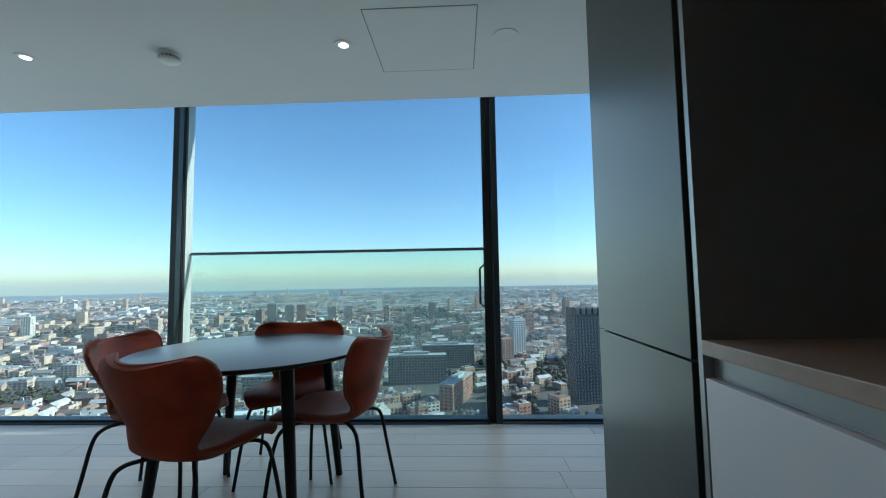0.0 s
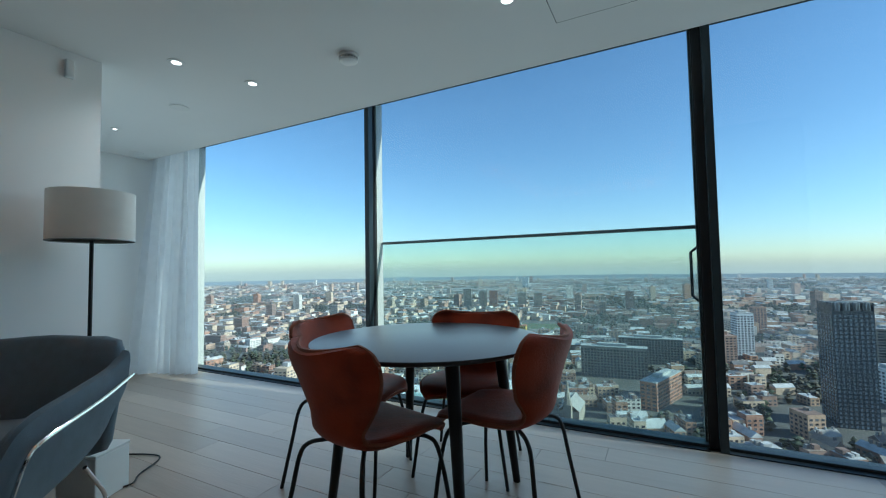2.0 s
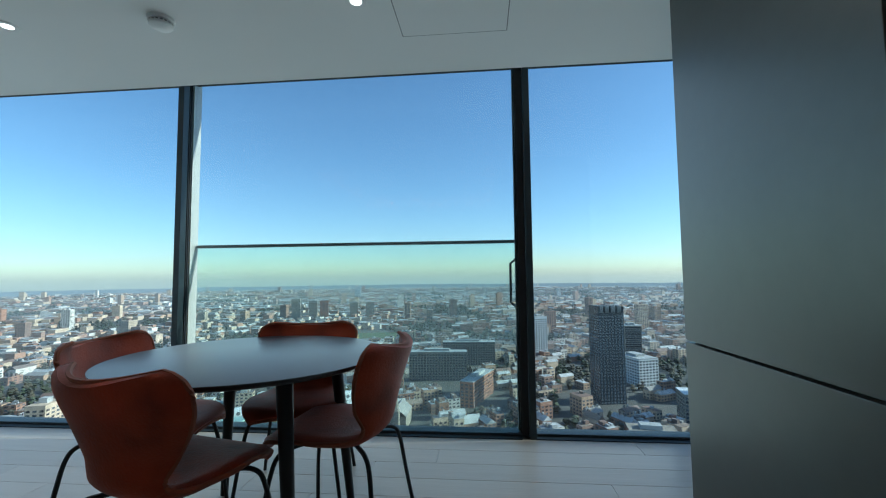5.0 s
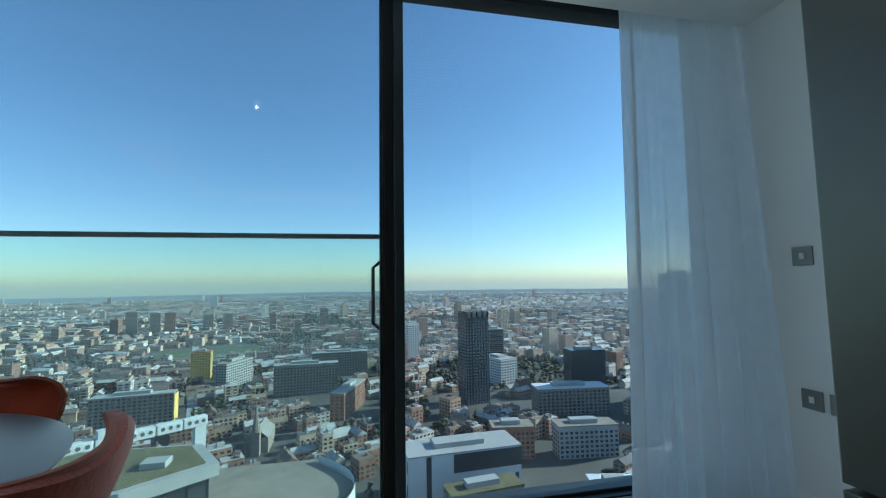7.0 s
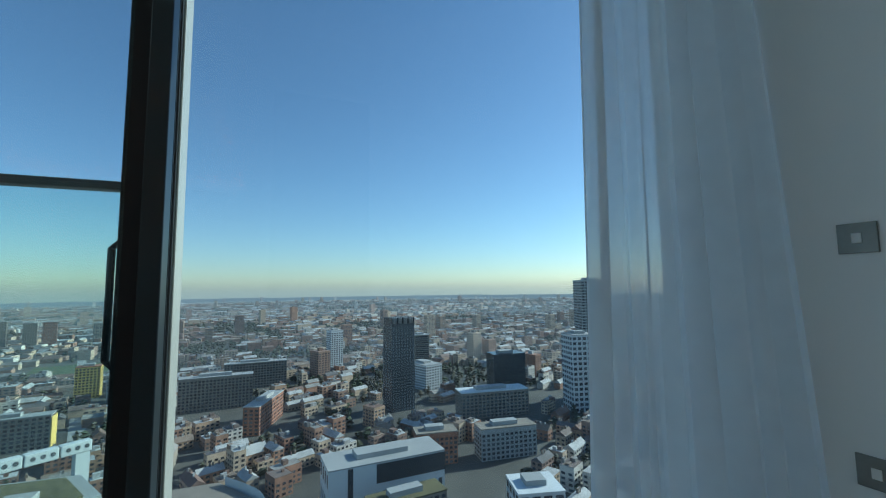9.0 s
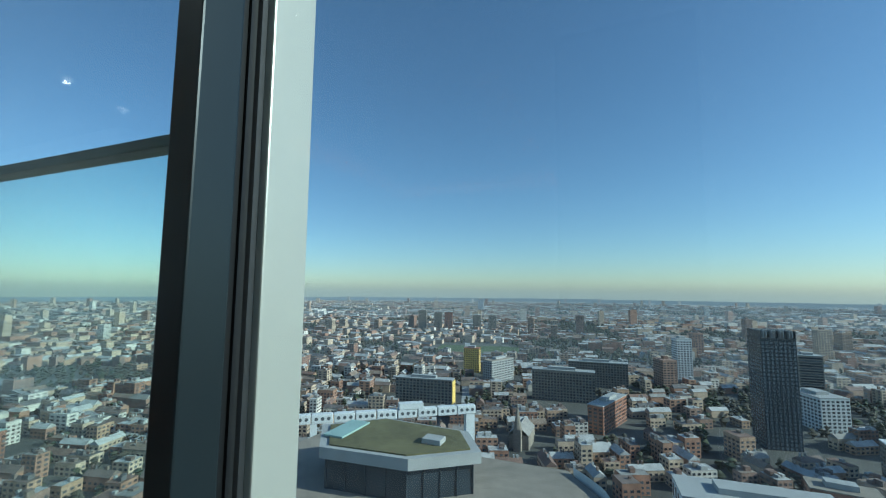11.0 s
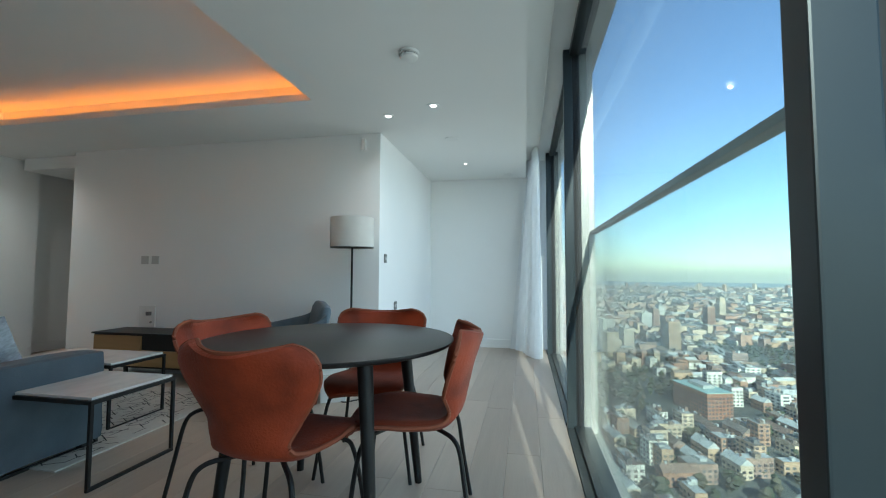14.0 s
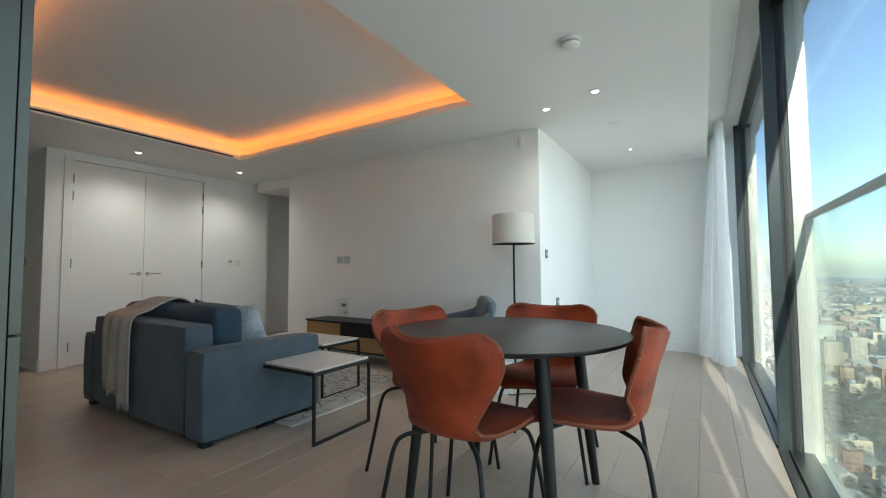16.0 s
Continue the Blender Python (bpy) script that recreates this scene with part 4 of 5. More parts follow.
tube(cb_, smoothed([(-3.02, 0.86, 0.006), (-2.9, 0.72, 0.006), (-2.78, 0.80, 0.006), (-2.72, 0.90, 0.006), (-2.80, 0.98, 0.006), (-2.95, 1.16, 0.006), (-3.27, 1.02, 0.006)], n=6), 0.0045, 6)
solid("power_cable", cb_, BLACK, "black flex lying on the floor below the lamp", "cable", smooth=True)

# ---------------- the city ----------------
G0 = -125.0
ASPHALT = mat("city_ground", (0.085, 0.085, 0.075), 0.9, var=0.5, scale=0.03)
ROOFS = island_mat("mixed_roofs", [(0.169, 0.130, 0.111), (0.117, 0.111, 0.111), (0.260, 0.247, 0.227), (0.182, 0.117, 0.091), (0.390, 0.390, 0.377), (0.143, 0.130, 0.130), (0.221, 0.169, 0.130), (0.624, 0.624, 0.598)])
FACADES = island_mat("mixed_facades", [(0.286, 0.156, 0.104), (0.390, 0.260, 0.169), (0.585, 0.546, 0.481), (0.338, 0.195, 0.130), (0.468, 0.364, 0.260), (0.750, 0.728, 0.676), (0.260, 0.169, 0.130), (0.390, 0.351, 0.299)])
PANES = island_mat("far_window_panes", [(0.035, 0.04, 0.05), (0.06, 0.07, 0.08), (0.03, 0.03, 0.035), (0.10, 0.11, 0.12)], rough=0.25)
LEAF = island_mat("winter_trees", [(0.055, 0.05, 0.035), (0.075, 0.065, 0.04), (0.05, 0.055, 0.03), (0.045, 0.06, 0.03)], noise_scale=1.0, stain=0.4)
GRASS = mat("grass", (0.07, 0.10, 0.035), 0.95, var=0.35, scale=0.6)
SEDUM = mat("sedum_roof", (0.115, 0.105, 0.048), 0.95, var=0.5, scale=0.9, bump=0.6, bscale=3)
CONCRETE = mat("pale_concrete", (0.34, 0.345, 0.335), 0.8, var=0.15, scale=0.4)
WHITEPAINT = mat("white_render", (0.60, 0.62, 0.62), 0.6, var=0.08, scale=0.3)
DARKGLASS = mat("dark_curtain_wall", (0.030, 0.040, 0.050), 0.25, var=0.4, scale=0.3)
TOWERGLASS = mat("blue_grey_tower_glass", (0.13, 0.16, 0.19), 0.25, var=0.6, scale=0.25)
BRICK = mat("red_brick", (0.28, 0.13, 0.08), 0.9, var=0.2, scale=0.5)
YELLOW = mat("yellow_panel", (0.75, 0.52, 0.14), 0.7, var=0.08, scale=0.4)
STONE = mat("grey_stone", (0.24, 0.21, 0.17), 0.9, var=0.3, scale=0.5)
TEAL = mat("green_roof_glass", (0.30, 0.42, 0.38), 0.4, var=0.2, scale=0.3)

rng = random.Random(11)
gd = bmesh.new()
bmesh.ops.create_grid(gd, x_segments=8, y_segments=8, size=1, matrix=Matrix.Translation((0, 500, G0)) @ Matrix.Diagonal((5400, 5400, 1, 1)))
structure("ground", gd, ASPHALT, "city streets and yards far below the tower", "ground")


class Heap:
    """Collects many boxes for one joined mesh."""

    def __init__(self):
        self.v, self.f = [], []

    def block(self, cx, cy, z0, z1, w, d, ang, faces=(0, 1, 2, 3, 4)):
        c, s = math.cos(ang), math.sin(ang)
        n = len(self.v)
        for z in (z0, z1):
            for a, b in ((-w / 2, -d / 2), (w / 2, -d / 2), (w / 2, d / 2), (-w / 2, d / 2)):
                self.v.append((cx + a * c - b * s, cy + a * s + b * c, z))
        q = ((0, 1, 5, 4), (1, 2, 6, 5), (2, 3, 7, 6), (3, 0, 4, 7), (4, 5, 6, 7))
        self.f += [tuple(n + i for i in q[k]) for k in faces]

    def gable(self, cx, cy, z0, z1, w, d, ang):
        c, s = math.cos(ang), math.sin(ang)
        n = len(self.v)
        for a, b, z in ((-w / 2, -d / 2, z0), (w / 2, -d / 2, z0), (w / 2, d / 2, z0), (-w / 2, d / 2, z0), (-w / 2, 0, z1), (w / 2, 0, z1)):
            self.v.append((cx + a * c - b * s, cy + a * s + b * c, z))
        self.f += [tuple(n + i for i in q) for q in ((0, 1, 5, 4), (2, 3, 4, 5), (1, 2, 5), (3, 0, 4))]

    def quad(self, pts):
        n = len(self.v)
        self.v += pts
        self.f.append((n, n + 1, n + 2, n + 3))

    def clump(self, cx, cy, z, r, h):
        n = len(self.v)
        k = 6
        for zz, rr in ((z, r * 0.5), (z + h * 0.45, r), (z + h * 0.8, r * 0.7)):
            for i in range(k):
                a = i * math.tau / k + zz
                q = rr * rng.uniform(0.65, 1.2)
                self.v.append((cx + q * math.cos(a), cy + q * math.sin(a), zz + rng.uniform(-0.1, 0.1) * h))
        self.v.append((cx, cy, z + h))
        for lvl in range(2):
            for i in range(k):
                self.f.append((n + lvl * k + i, n + lvl * k + (i + 1) % k, n + lvl * k + k + (i + 1) % k, n + lvl * k + k + i))
        for i in range(k):
            self.f.append((n + 2 * k + i, n + 2 * k + (i + 1) % k, n + 3 * k))

    def put(self, name, material, label, category):
        me = bpy.data.meshes.new(name)
        me.from_pydata(self.v, [], self.f)
        me.materials.append(material)
        me.update()
        return tagged(new(name, me), label, category, kind="stuff")


def windows_on(h, cx, cy, z0, z1, w, d, ang, step=3.6, floor_h=3.1, share=0.55, off=0.12):
    """Window panes on the sides of a block that the tower can see."""
    c, s = math.cos(ang), math.sin(ang)
    for side in range(4):
        nx, ny = ((0, -1), (1, 0), (0, 1), (-1, 0))[side]
        wx, wy = nx * c - ny * s, nx * s + ny * c
        half, run = (d / 2, w) if side in (0, 2) else (w / 2, d)
        px, py = cx + wx * half, cy + wy * half
        if wx * px + wy * py > 0:
            continue
        tx, ty = -wy, wx
        n = max(1, int(run / step))
        m = max(1, int((z1 - z0) / floor_h))
        for i in range(n):
            u = (i + 0.5) / n * run - run / 2
            ww = run / n * share / 2
            for j in range(m):
                za = z0 + (j + 0.28) * floor_h
                zb = za + floor_h * 0.5
                if zb > z1 - 0.3:
                    continue
                bx, by = px + wx * off, py + wy * off
                h.quad([(bx + tx * (u - ww), by + ty * (u - ww), za), (bx + tx * (u + ww), by + ty * (u + ww), za), (bx + tx * (u + ww), by + ty * (u + ww), zb), (bx + tx * (u - ww), by + ty * (u - ww), zb)])


# places kept free for the buildings built one by one: centre x, y, radius
FREE = [(124, 440, 40), (90, 690, 26), (-200, 450, 46), (-72, 350, 22), (338, 390, 30), (300, 400, 40), (75, 255, 62), (-30, 70, 60), (-110, 150, 55), (-270, 880, 95), (-430, 160, 36), (175, 520, 30), (205, 380, 45), (128, 196, 24), (112, 300, 22), (165, 290, 28), (262, 455, 28), (215, 640, 20), (-55, 520, 40), (-20, 610, 42), (-150, 590, 30), (-205, 640, 20), (-6, 440, 34)]


def free(x, y, pad=0):
    return all((x - a) ** 2 + (y - b) ** 2 > (r + pad) ** 2 for a, b, r in FREE)


walls_h, roofs_h, flat_h, win_h, trees_h, kit_h = (Heap() for _ in range(6))


def district(x, y):
    return 0.5 * noise.noise(Vector((x / 900, y / 900, 3.1)))


cell = 0
R = 60.0
rings = []
while R < 4550:
    step = 19 if R < 700 else 25 if R < 1300 else 36 if R < 2300 else 54
    rings.append((R, step))
    R += step
for R, step in rings:
    n = int(math.pi * R / step)
    for k in range(n):
        a = (k + rng.uniform(0.2, 0.8)) / n * math.pi
        r = R + rng.uniform(-0.35, 0.35) * step
        x, y = r * math.cos(a), r * math.sin(a) + 4
        if y < 40 or (r < 130 and y < 90):
            continue
        if not free(x, y, step * 0.5):
            continue
        ang = district(x, y) + (math.pi / 2 if rng.random() < 0.35 else 0) + 0.25
        kind = rng.random()
        park = noise.noise(Vector((x / 260, y / 260, 9.7)))
        big = step / 26
        if park > 0.30 or kind < 0.25:
            for _ in range(3 if r < 1500 else 2):
                trees_h.clump(x + rng.uniform(-0.5, 0.5) * step, y + rng.uniform(-0.5, 0.5) * step, G0, rng.uniform(3, 6) * big ** 0.6, rng.uniform(6, 12) * big ** 0.3)
            continue
        if kind < 0.58:
            w, d, h = step * rng.uniform(0.75, 1.25), 9.5 * big ** 0.5, rng.uniform(6, 9.5)
            walls_h.block(x, y, G0, G0 + h, w, d, ang, (0, 1, 2, 3))
            roofs_h.gable(x, y, G0 + h, G0 + h + rng.uniform(2.5, 4), w + 0.5, d + 0.8, ang)
            if r < 520:
                windows_on(win_h, x, y, G0, G0 + h, w, d, ang)
                for q in range(3):
                    u = rng.uniform(-0.45, 0.45) * w
                    roofs_h.block(x + u * math.cos(ang), y + u * math.sin(ang), G0 + h + 2, G0 + h + 5, 0.9, 1.3, ang)
        elif kind < 0.988:
            w, d = step * rng.uniform(0.55, 1.0), step * rng.uniform(0.35, 0.7)
            h = rng.choice((7, 8, 9, 11, 12, 14, 17)) * rng.uniform(0.85, 1.15)
            walls_h.block(x, y, G0, G0 + h, w, d, ang, (0, 1, 2, 3))
            flat_h.block(x, y, G0 + h - 0.6, G0 + h + 0.02, w - 0.6, d - 0.6, ang, (4,))
            if r < 900:
                windows_on(win_h, x, y, G0, G0 + h, w, d, ang, step=3.4 if r < 500 else 5)
            if r < 1000:
                for q in range(rng.randint(1, 5)):
                    kw = rng.uniform(1.5, 5)
                    kit_h.block(x + rng.uniform(-0.3, 0.3) * w, y + rng.uniform(-0.3, 0.3) * d, G0 + h, G0 + h + rng.uniform(1, 3.2), kw, kw * rng.uniform(0.5, 1), ang)
        elif r > 420:
            w, d, h = rng.uniform(16, 24), rng.uniform(14, 20), rng.uniform(28, 58)
            walls_h.block(x, y, G0, G0 + h, w, d, ang)
            if r < 1500:
                windows_on(win_h, x, y, G0, G0 + h, w, d, ang, step=4.2, share=0.6)
            kit_h.block(x, y, G0 + h, G0 + h + 4, 6, 6, ang)
        if r < 700 and rng.random() < 0.5:
            trees_h.clump(x + rng.uniform(-0.7, 0.7) * step, y + rng.uniform(-0.7, 0.7) * step, G0, rng.uniform(2.5, 5), rng.uniform(5, 10))
walls_h.put("city_buildings", FACADES, "brick and rendered blocks spread to the horizon", "city buildings")
roofs_h.put("city_roofs", ROOFS, "slate and tile pitched roofs of terraces", "city roofs")
flat_h.put("flat_roofs", ROOFS, "grey and white flat roofs of city blocks", "city roofs")
win_h.put("city_windows", PANES, "dark window panes of the nearer city blocks", "city windows")
kit_h.put("roof_plant", ROOFS, "plant rooms and lift heads on flat roofs", "roof plant")
trees_h.put("city_trees", LEAF, "bare brown winter trees in streets and parks", "trees")


def block_building(name, label, x, y, w, d, h, ang, wall, roof=None, step=4.0, share=0.6, plant=True, fh=3.2, glassm=None):
    b = thing(name, label, "building", at=(x, y, G0), rz=math.degrees(ang))
    part("wall", boxes((-w / 2, w / 2, -d / 2, d / 2, 0, h)), wall, b)
    part("roof", boxes((-w / 2 - 0.3, w / 2 + 0.3, -d / 2 - 0.3, d / 2 + 0.3, h + 0.01, h + 0.7)), roof or CONCRETE, b)
    m = Heap()
    for side, (nx, ny, half, run) in enumerate(((0, -1, d / 2, w), (1, 0, w / 2, d), (-1, 0, w / 2, d))):
        tx, ty = -ny, nx
        n, k = max(1, int(run / step)), int(h / fh)
        for i in range(n):
            u = (i + 0.5) / n * run - run / 2
            ww = run / n * share / 2
            for j in range(k):
                za, zb = (j + 0.25) * fh, (j + 0.82) * fh
                bx, by = nx * (half + 0.1), ny * (half + 0.1)
                m.quad([(bx + tx * (u - ww), by + ty * (u - ww), za), (bx + tx * (u + ww), by + ty * (u + ww), za), (bx + tx * (u + ww), by + ty * (u + ww), zb), (bx + tx * (u - ww), by + ty * (u - ww), zb)])
    me = bpy.data.meshes.new("window")
    me.from_pydata(m.v, [], m.f)
    me.materials.append(glassm or PANES)
    o = tagged(new("window", me), kind="stuff")
    o.parent = b
    if plant:
        part("plant_room", boxes((-w * 0.25, w * 0.2, -d * 0.2, d * 0.25, h + 0.7, h + 3.5)), CONCRETE, b)
    return b


dt = block_building("dark_tower", "slim dark glass residential tower with a crown screen", 124, 440, 26, 22, 88, 0.18, DARKGLASS, DARKGLASS, step=3.2, share=0.45, plant=False, glassm=TOWERGLASS)
for k in range(13):
    part("crown_fin", boxes((-12.6 + k * 2.1, -12.2 + k * 2.1, -11, 11, 88.7, 95)), CONCRETE if k % 3 else DARKGLASS, dt)
for z in range(27):
    part("balcony", boxes((13.02, 14.2, -9, -3, z * 3.2 + 1, z * 3.2 + 1.5)), CONCRETE, dt)
block_building("white_tower", "pale concrete point block of flats", 90, 690, 20, 18, 60, 0.3, WHITEPAINT, step=3.6)
yb = block_building("slab_block", "brown slab block of flats with a yellow end wall", -200, 450, 66, 14, 26, 0.12, STONE, CONCRETE)
part("end_wall", boxes((33.15, 33.9, -7, 7, 0, 24.5)), YELLOW, yb, "bright yellow gable end")
block_building("curved_tower", "tall pale tower with a white concrete grid", 338, 390, 30, 26, 132, -0.35, CONCRETE, WHITEPAINT, step=4.2, share=0.72)
block_building("grid_tower", "white gridded tower with large dark windows", 296, 362, 27, 24, 76, -0.2, WHITEPAINT, CONCRETE, step=4.6, share=0.66, fh=5.0)
ob_ = block_building("office_block", "white office block with tall dark window slots", 64, 262, 70, 26, 26, 0.06, WHITEPAINT, CONCRETE, step=5.6, share=0.42, fh=13)
part("glazed_storey", boxes((-8, 35.3, -13.4, -12.8, 15, 25.4)), DARKGLASS, ob_, "dark glazed upper storeys")
part("stair_slot", boxes((-24.5, -21.5, -13.35, -12.8, 1, 25.6)), DARKGLASS, ob_, "dark vertical glazed slot")
part("blank_panel", boxes((-34.9, -24.6, -13.3, -12.8, 0.5, 25.7), (-21.4, -8.1, -13.3, -12.8, 0.5, 25.7)), WHITEPAINT, ob_, "pale blank wall panel")
block_building("office_block", "low brown office block with a flat roof", 66, 220, 40, 14, 20, 0.12, STONE, SEDUM, step=4)
block_building("stepped_block", "white stepped block with roof terraces", 180, 520, 26, 40, 30, 0.35, WHITEPAINT, CONCRETE, step=4)
block_building("long_block", "long pale roofed warehouse block", 205, 385, 70, 22, 24, -0.12, STONE, WHITEPAINT, step=4)
block_building("green_block", "brick block with a pale green top storey", -430, 160, 46, 24, 22, 0.3, BRICK, TEAL, step=3.4)
block_building("brick_flats", "long red brick block of flats", -6, 440, 14, 60, 24, -0.35, BRICK, CONCRETE, step=3.6)
block_building("tower_block", "pale point block of flats seen far off", -718, 2395, 34, 26, 70, 0.2, WHITEPAINT)
for x, y, h in ((-560, 1230, 62), (-515, 1250, 56), (-470, 1225, 58), (-390, 1260, 50), (-345, 1275, 50)):
    block_building("tower_block", "grey point block of flats seen far off", x, y, 24, 20, h, 0.3, STONE if x != -470 else BRICK)

block_building("white_block", "white stepped cube building with roof terraces", 128, 196, 24, 22, 24, -0.25, WHITEPAINT, WHITEPAINT, step=5, share=0.7, fh=6)
block_building("brick_terrace", "red brick mansion block with white window bands", 112, 300, 30, 16, 22, -0.15, BRICK, STONE, step=3.2)
block_building("mansion_block", "cream and brick mansion block with regular windows", 165, 290, 44, 16, 22, -0.12, CONCRETE, STONE, step=3.6)
block_building("dark_block", "dark glazed office block", 262, 455, 40, 24, 46, -0.1, DARKGLASS, DARKGLASS, step=4)
block_building("point_block", "grey banded point block of flats", 215, 640, 24, 20, 52, 0.0, STONE, CONCRETE, step=24, share=0.9, fh=3)
block_building("grey_flats", "long dark brick slab of flats", -55, 520, 70, 14, 34, 0.05, STONE, CONCRETE, step=3.4)
block_building("grey_flats", "long grey brick slab of flats", -20, 610, 74, 14, 32, 0.05, STONE, CONCRETE, step=3.4)
block_building("cream_flats", "cream slab block with a lit end wall", -150, 590, 15, 50, 30, -0.4, CONCRETE, STONE, step=3.4)
block_building("cream_flats", "cream and brick tower of flats", -205, 640, 24, 18, 36, 0.15, YELLOW, BRICK, step=3.4)
# railway viaduct and main roads
for nm, x0, y0, x1, y1, wd, z, m in (("viaduct", -1500, 420, -300, 230, 14, 7.0, CONCRETE), ("main_road", 420, 240, 1500, 1700, 18, 0.25, CONCRETE), ("main_road", -60, 180, -500, 1500, 12, 0.25, CONCRETE)):
    L = math.hypot(x1 - x0, y1 - y0)
    o = structure(nm, boxes((0, L, -wd / 2, wd / 2, -1.5 if z > 1 else -0.2, 0)), m, "pale railway viaduct crossing the city" if z > 1 else "pale main road between the blocks", "road")
    o.matrix_basis = pose(x0, y0, G0 + z, 0, 0, math.degrees(math.atan2(y1 - y0, x1 - x0)))
ch = thing("church", "grey stone church with a tall thin spire", "church", at=(-72, 350, G0))
part("nave", boxes((-8, 8, -2, 26, 0, 11)), STONE, ch)
rb = bmesh.new()
for a, b in (((-8.4, 11), (0, 18)), ((8.4, 11), (0, 18))):
    rb.faces.new([rb.verts.new(v) for v in ((a[0], -2.4, a[1]), (a[0], 26.4, a[1]), (b[0], 26.4, b[1]), (b[0], -2.4, b[1]))])
part("roof", rb, ROOFS, ch)
part("tower", boxes((-3, 3, -8.1, -2.1, 0, 17)), STONE, ch)
part("spire", lathe(bmesh.new(), [(3.2, 17.05), (1.6, 27), (0.05, 37)], 8, (0, -5, 0)), STONE, ch)

pk = bmesh.new()
bmesh.ops.create_grid(pk, x_segments=4, y_segments=4, size=1, matrix=Matrix.Translation((-270, 880, G0 + 0.15)) @ Matrix.Rotation(0.2, 4, "Z") @ Matrix.Diagonal((88, 55, 1, 1)))
structure("playing_field", pk, GRASS, "green playing field among the houses", "lawn")

# elevated white footbridge beyond the neighbouring roof
br = thing("footbridge", "white tubular bridge deck with round holes", "bridge", at=(-69.5, 128, -40), rz=36)
for k in range(9):
    part("deck_segment", boxes((-30.5 + k * 6.8, -30.5 + k * 6.8 + 6.5, -1.4, 1.4, -1.2, 1.6), bevel=0.3), WHITEPAINT, br)
    for q in range(3):
        hb = lathe(bmesh.new(), [(0.55, 0), (0.55, 0.06)], 14)
        bmesh.ops.rotate(hb, verts=hb.verts, cent=(0, 0, 0), matrix=Matrix.Rotation(math.pi / 2, 3, "X"))
        bmesh.ops.translate(hb, verts=hb.verts, vec=(-29 + k * 6.8 + q * 1.9, -1.41, 0.3))
        part("hole", hb, PANES, br)
part("pier", boxes((27, 30, -1.3, 1.3, -85, -1.25)), WHITEPAINT, br)
part("cabin", boxes((4, 12, -1.6, 1.6, 1.65, 3.4)), WHITEPAINT, br)
part("pier", boxes((-24, -22, -1.2, 1.2, -85, -1.25)), WHITEPAINT, br)

# neighbouring lower block with a planted roof
nb = thing("roof_pavilion", "glass-walled penthouse with a planted sedum roof", "building", at=(-31, 62, -22), rz=0)


def prism(points, z0, z1):
    bm = bmesh.new()
    lo = [bm.verts.new((x, y, z0)) for x, y in points]
    hi = [bm.verts.new((x, y, z1)) for x, y in points]
    bm.faces.new(lo[::-1])
    bm.faces.new(hi)
    for i in range(len(points)):
        j = (i + 1) % len(points)
        bm.faces.new((lo[i], lo[j], hi[j], hi[i]))
    return bm


def scaled(points, k):
    cx = sum(p[0] for p in points) / len(points)
    cy = sum(p[1] for p in points) / len(points)
    return [(cx + (x - cx) * k, cy + (y - cy) * k) for x, y in points]


hexa = [(-15, 1.5), (-9, -7), (5, -6), (13.5, 0.5), (9, 8), (-7, 9)]
part("fascia", prism(hexa, -1.6, 0.0), CONCRETE, nb)
part("planting", prism(scaled(hexa, 0.88), 0.004, 0.22), SEDUM, nb, "olive sedum planting")
part("glass_wall", prism(scaled(hexa, 0.9), -6.0, -1.61), DARKGLASS, nb, "dark green glazing")
for i in range(6):
    p, q = scaled(hexa, 0.905)[i], scaled(hexa, 0.905)[(i + 1) % 6]
    for k in range(4):
        x, y = p[0] + (q[0] - p[0]) * k / 4, p[1] + (q[1] - p[1]) * k / 4
        part("glazing_bar", boxes((x - 0.12, x + 0.12, y - 0.12, y + 0.12, -6, -1.62)), DARKGLASS, nb)
part("skylight", boxes((-11, -7.5, -3.5, 4.5, 0.23, 0.5)), TEAL, nb, "sloping glass rooflight")
part("plant_box", boxes((4.5, 7.5, -0.5, 1.8, 0.23, 1.0), bevel=0.1), CONCRETE, nb)
part("terrace", prism([(-26, -14), (10, -15), (26, -8), (31, 4), (24, 14), (-24, 14)], -8.6, -6.01), STONE, nb)
part("tower_body", prism([(-25, -13), (10, -14), (25, -7.5), (30, 4), (23, 13), (-23, 13)], -99, -8.61), DARKGLASS, nb)
pr = bmesh.new()
rim = smoothed([(8, -15.2, -5.2), (18, -13, -5.2), (26, -8, -5.2), (30.5, -1, -5.2), (30, 6, -5.2), (25, 13, -5.2)], n=6)
for a, b in zip(rim, rim[1:]):
    pr.faces.new([pr.verts.new(v) for v in ((a.x, a.y, -8.6), (b.x, b.y, -8.6), (b.x, b.y, -4.9), (a.x, a.y, -4.9))])
part("parapet", pr, WHITEPAINT, nb, "curved white parapet")
for k in range(26):
    x = -22 + k * 1.25
    p = Heap()
    p.clump(x, -12.6 + 0.2 * math.sin(k), -6.0, rng.uniform(0.35, 0.6), rng.uniform(0.7, 1.5))
    me = bpy.data.meshes.new("shrub")
    me.from_pydata(p.v, [], p.f)
    me.materials.append(LEAF)
    o = new("shrub", me)
    o.parent = nb

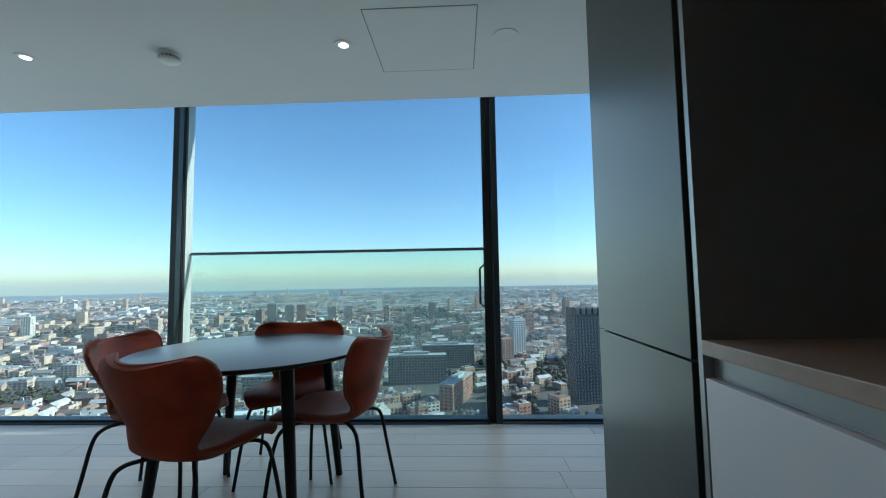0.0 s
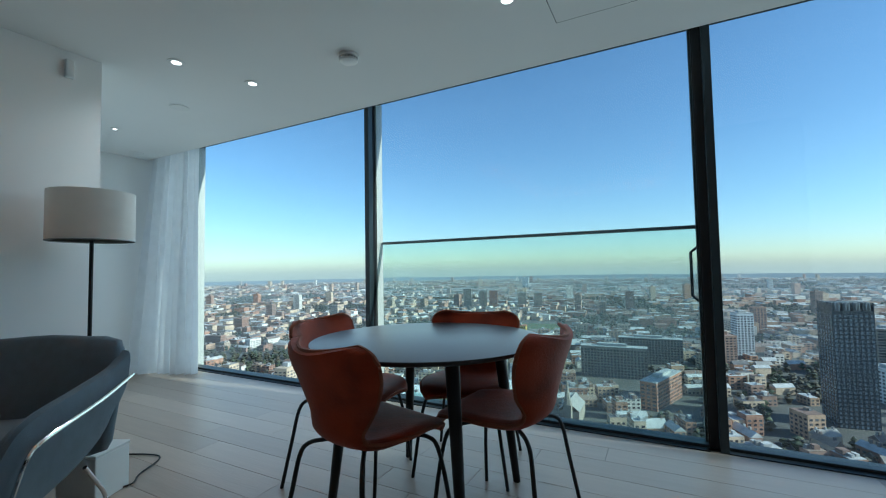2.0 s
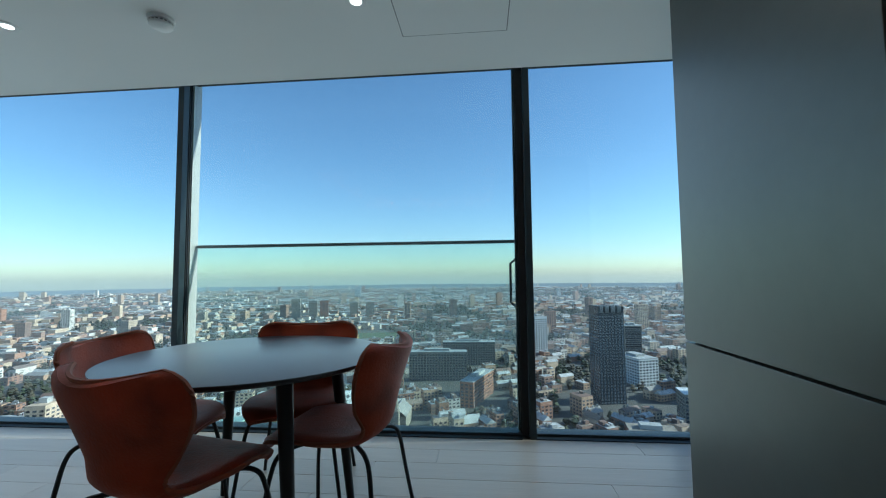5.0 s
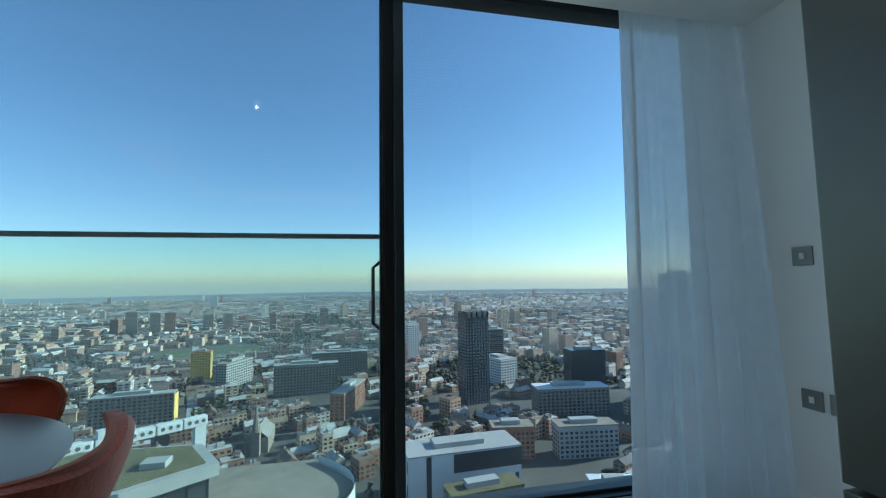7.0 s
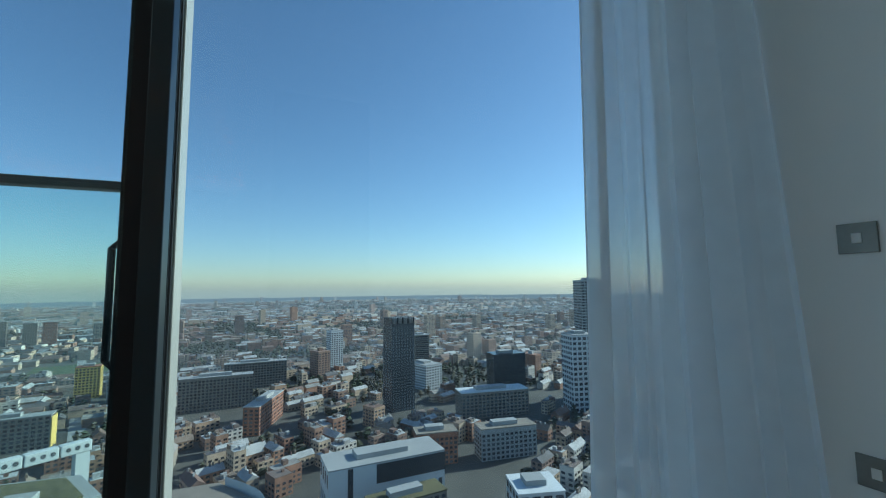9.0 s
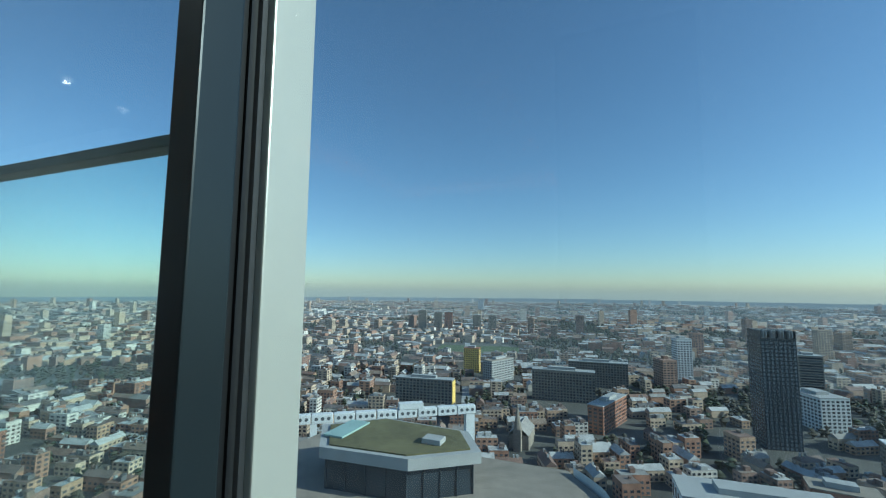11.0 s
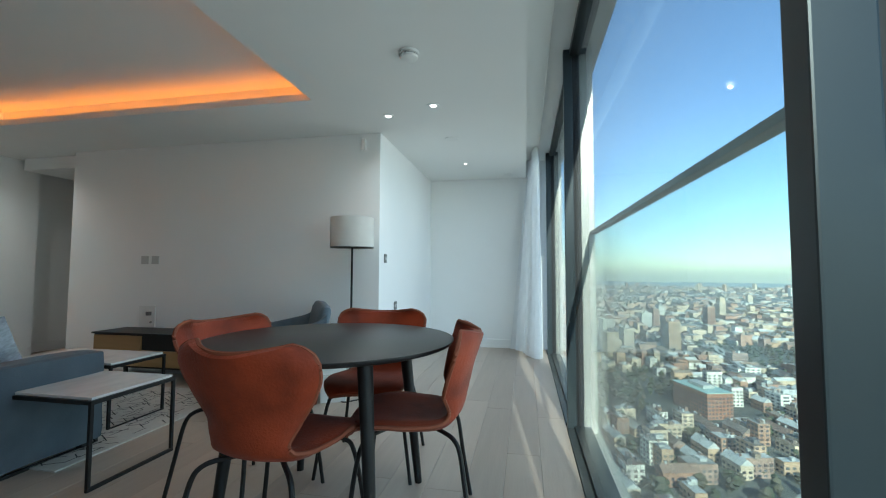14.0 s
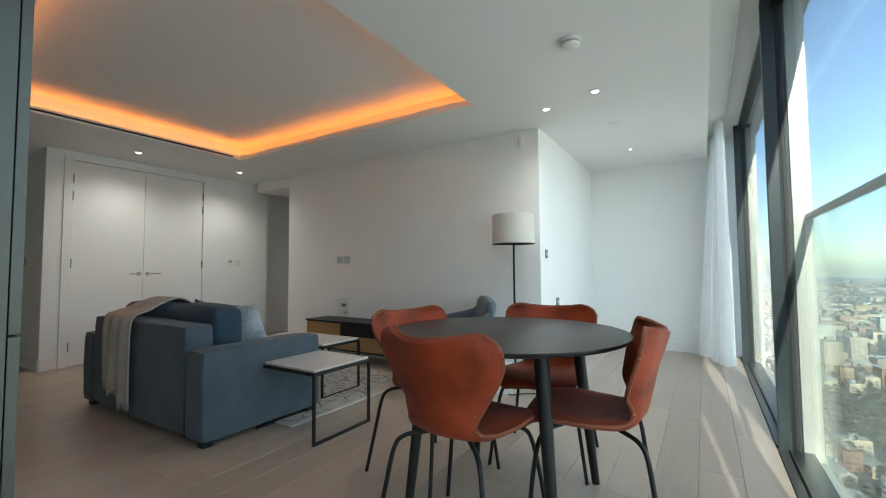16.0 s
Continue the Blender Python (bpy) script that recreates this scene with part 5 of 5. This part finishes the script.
# distance: haze-coloured low hills and glowing see-through sheets that imitate haze
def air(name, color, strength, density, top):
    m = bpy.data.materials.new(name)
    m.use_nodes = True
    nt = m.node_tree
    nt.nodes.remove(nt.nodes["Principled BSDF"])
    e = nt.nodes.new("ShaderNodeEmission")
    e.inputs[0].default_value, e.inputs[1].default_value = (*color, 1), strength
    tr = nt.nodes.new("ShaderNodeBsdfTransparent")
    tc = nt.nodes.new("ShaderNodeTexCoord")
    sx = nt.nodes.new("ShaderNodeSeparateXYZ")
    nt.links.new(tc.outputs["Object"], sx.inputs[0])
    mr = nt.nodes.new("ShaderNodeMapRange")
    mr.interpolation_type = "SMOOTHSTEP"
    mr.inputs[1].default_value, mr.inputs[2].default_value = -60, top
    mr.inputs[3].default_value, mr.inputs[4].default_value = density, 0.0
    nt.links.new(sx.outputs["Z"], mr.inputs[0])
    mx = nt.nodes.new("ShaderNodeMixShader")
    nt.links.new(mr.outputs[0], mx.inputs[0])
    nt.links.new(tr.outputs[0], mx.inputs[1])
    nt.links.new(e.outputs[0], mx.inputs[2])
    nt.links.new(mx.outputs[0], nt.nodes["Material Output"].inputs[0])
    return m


def arc_sheet(r, z0, z1, wobble=0.0):
    bm = bmesh.new()
    prev = None
    for k in range(97):
        a = math.pi * (k / 96 * 1.1 - 0.05)
        zt = z1 + wobble * noise.noise(Vector((k * 0.35, r, 0)))
        cur = (bm.verts.new((r * math.cos(a), r * math.sin(a), z0)), bm.verts.new((r * math.cos(a), r * math.sin(a), zt)))
        if prev:
            bm.faces.new((prev[0], cur[0], cur[1], prev[1]))
        prev = cur
    return bm


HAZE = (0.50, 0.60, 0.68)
# each sheet glows in the haze colour and pales the city behind it
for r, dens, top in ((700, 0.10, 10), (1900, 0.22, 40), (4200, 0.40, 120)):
    o = structure("backdrop_air_%d" % r, arc_sheet(r, G0, top + 40), air("glowing_haze_%d" % r, HAZE, 0.56, dens, top), "faintly glowing see-through sheet imitating bluish haze", "backdrop")
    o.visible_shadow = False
# the hills' blue-grey base colour has distance haze painted in
structure("backdrop_hills", arc_sheet(4620, G0, -84, 7), mat("haze_tinted_hills", (0.16, 0.20, 0.23), 0.95, var=0.2, scale=0.004), "low hills along the horizon with haze in their colour", "backdrop")

# ---------------- oak boards, last ----------------
fl = bpy.data.objects["floor"]
widths = 0.19
kinds = []
for L in (1.9, 1.45, 1.0):
    bm = boxes((0, L - 0.0015, 0, widths - 0.0015, -0.0138, 0.0), bevel=0.0012, seg=1)
    kinds.append((L, meshed("plank", bm, OAK)))
rng = random.Random(7)
y = 2.61 - widths
while y > -5.2:
    x = XW if y > YA - 0.3 else XT - 2.0 if y < YT else XT
    x -= 0.1
    xe = XE + 0.1 if y > 1.03 else 1.0
    cut = rng.uniform(0.3, 1.0)
    while x < xe - 0.02:
        L, me = kinds[0] if y < -1.5 else kinds[rng.choice((0, 0, 1))]
        o = new("plank", me)
        o.location = (x, y, 0)
        o.scale.x = min(cut, (xe - x) / L)
        o.parent = fl
        x += L * o.scale.x
        cut = 1.0
    y -= widths
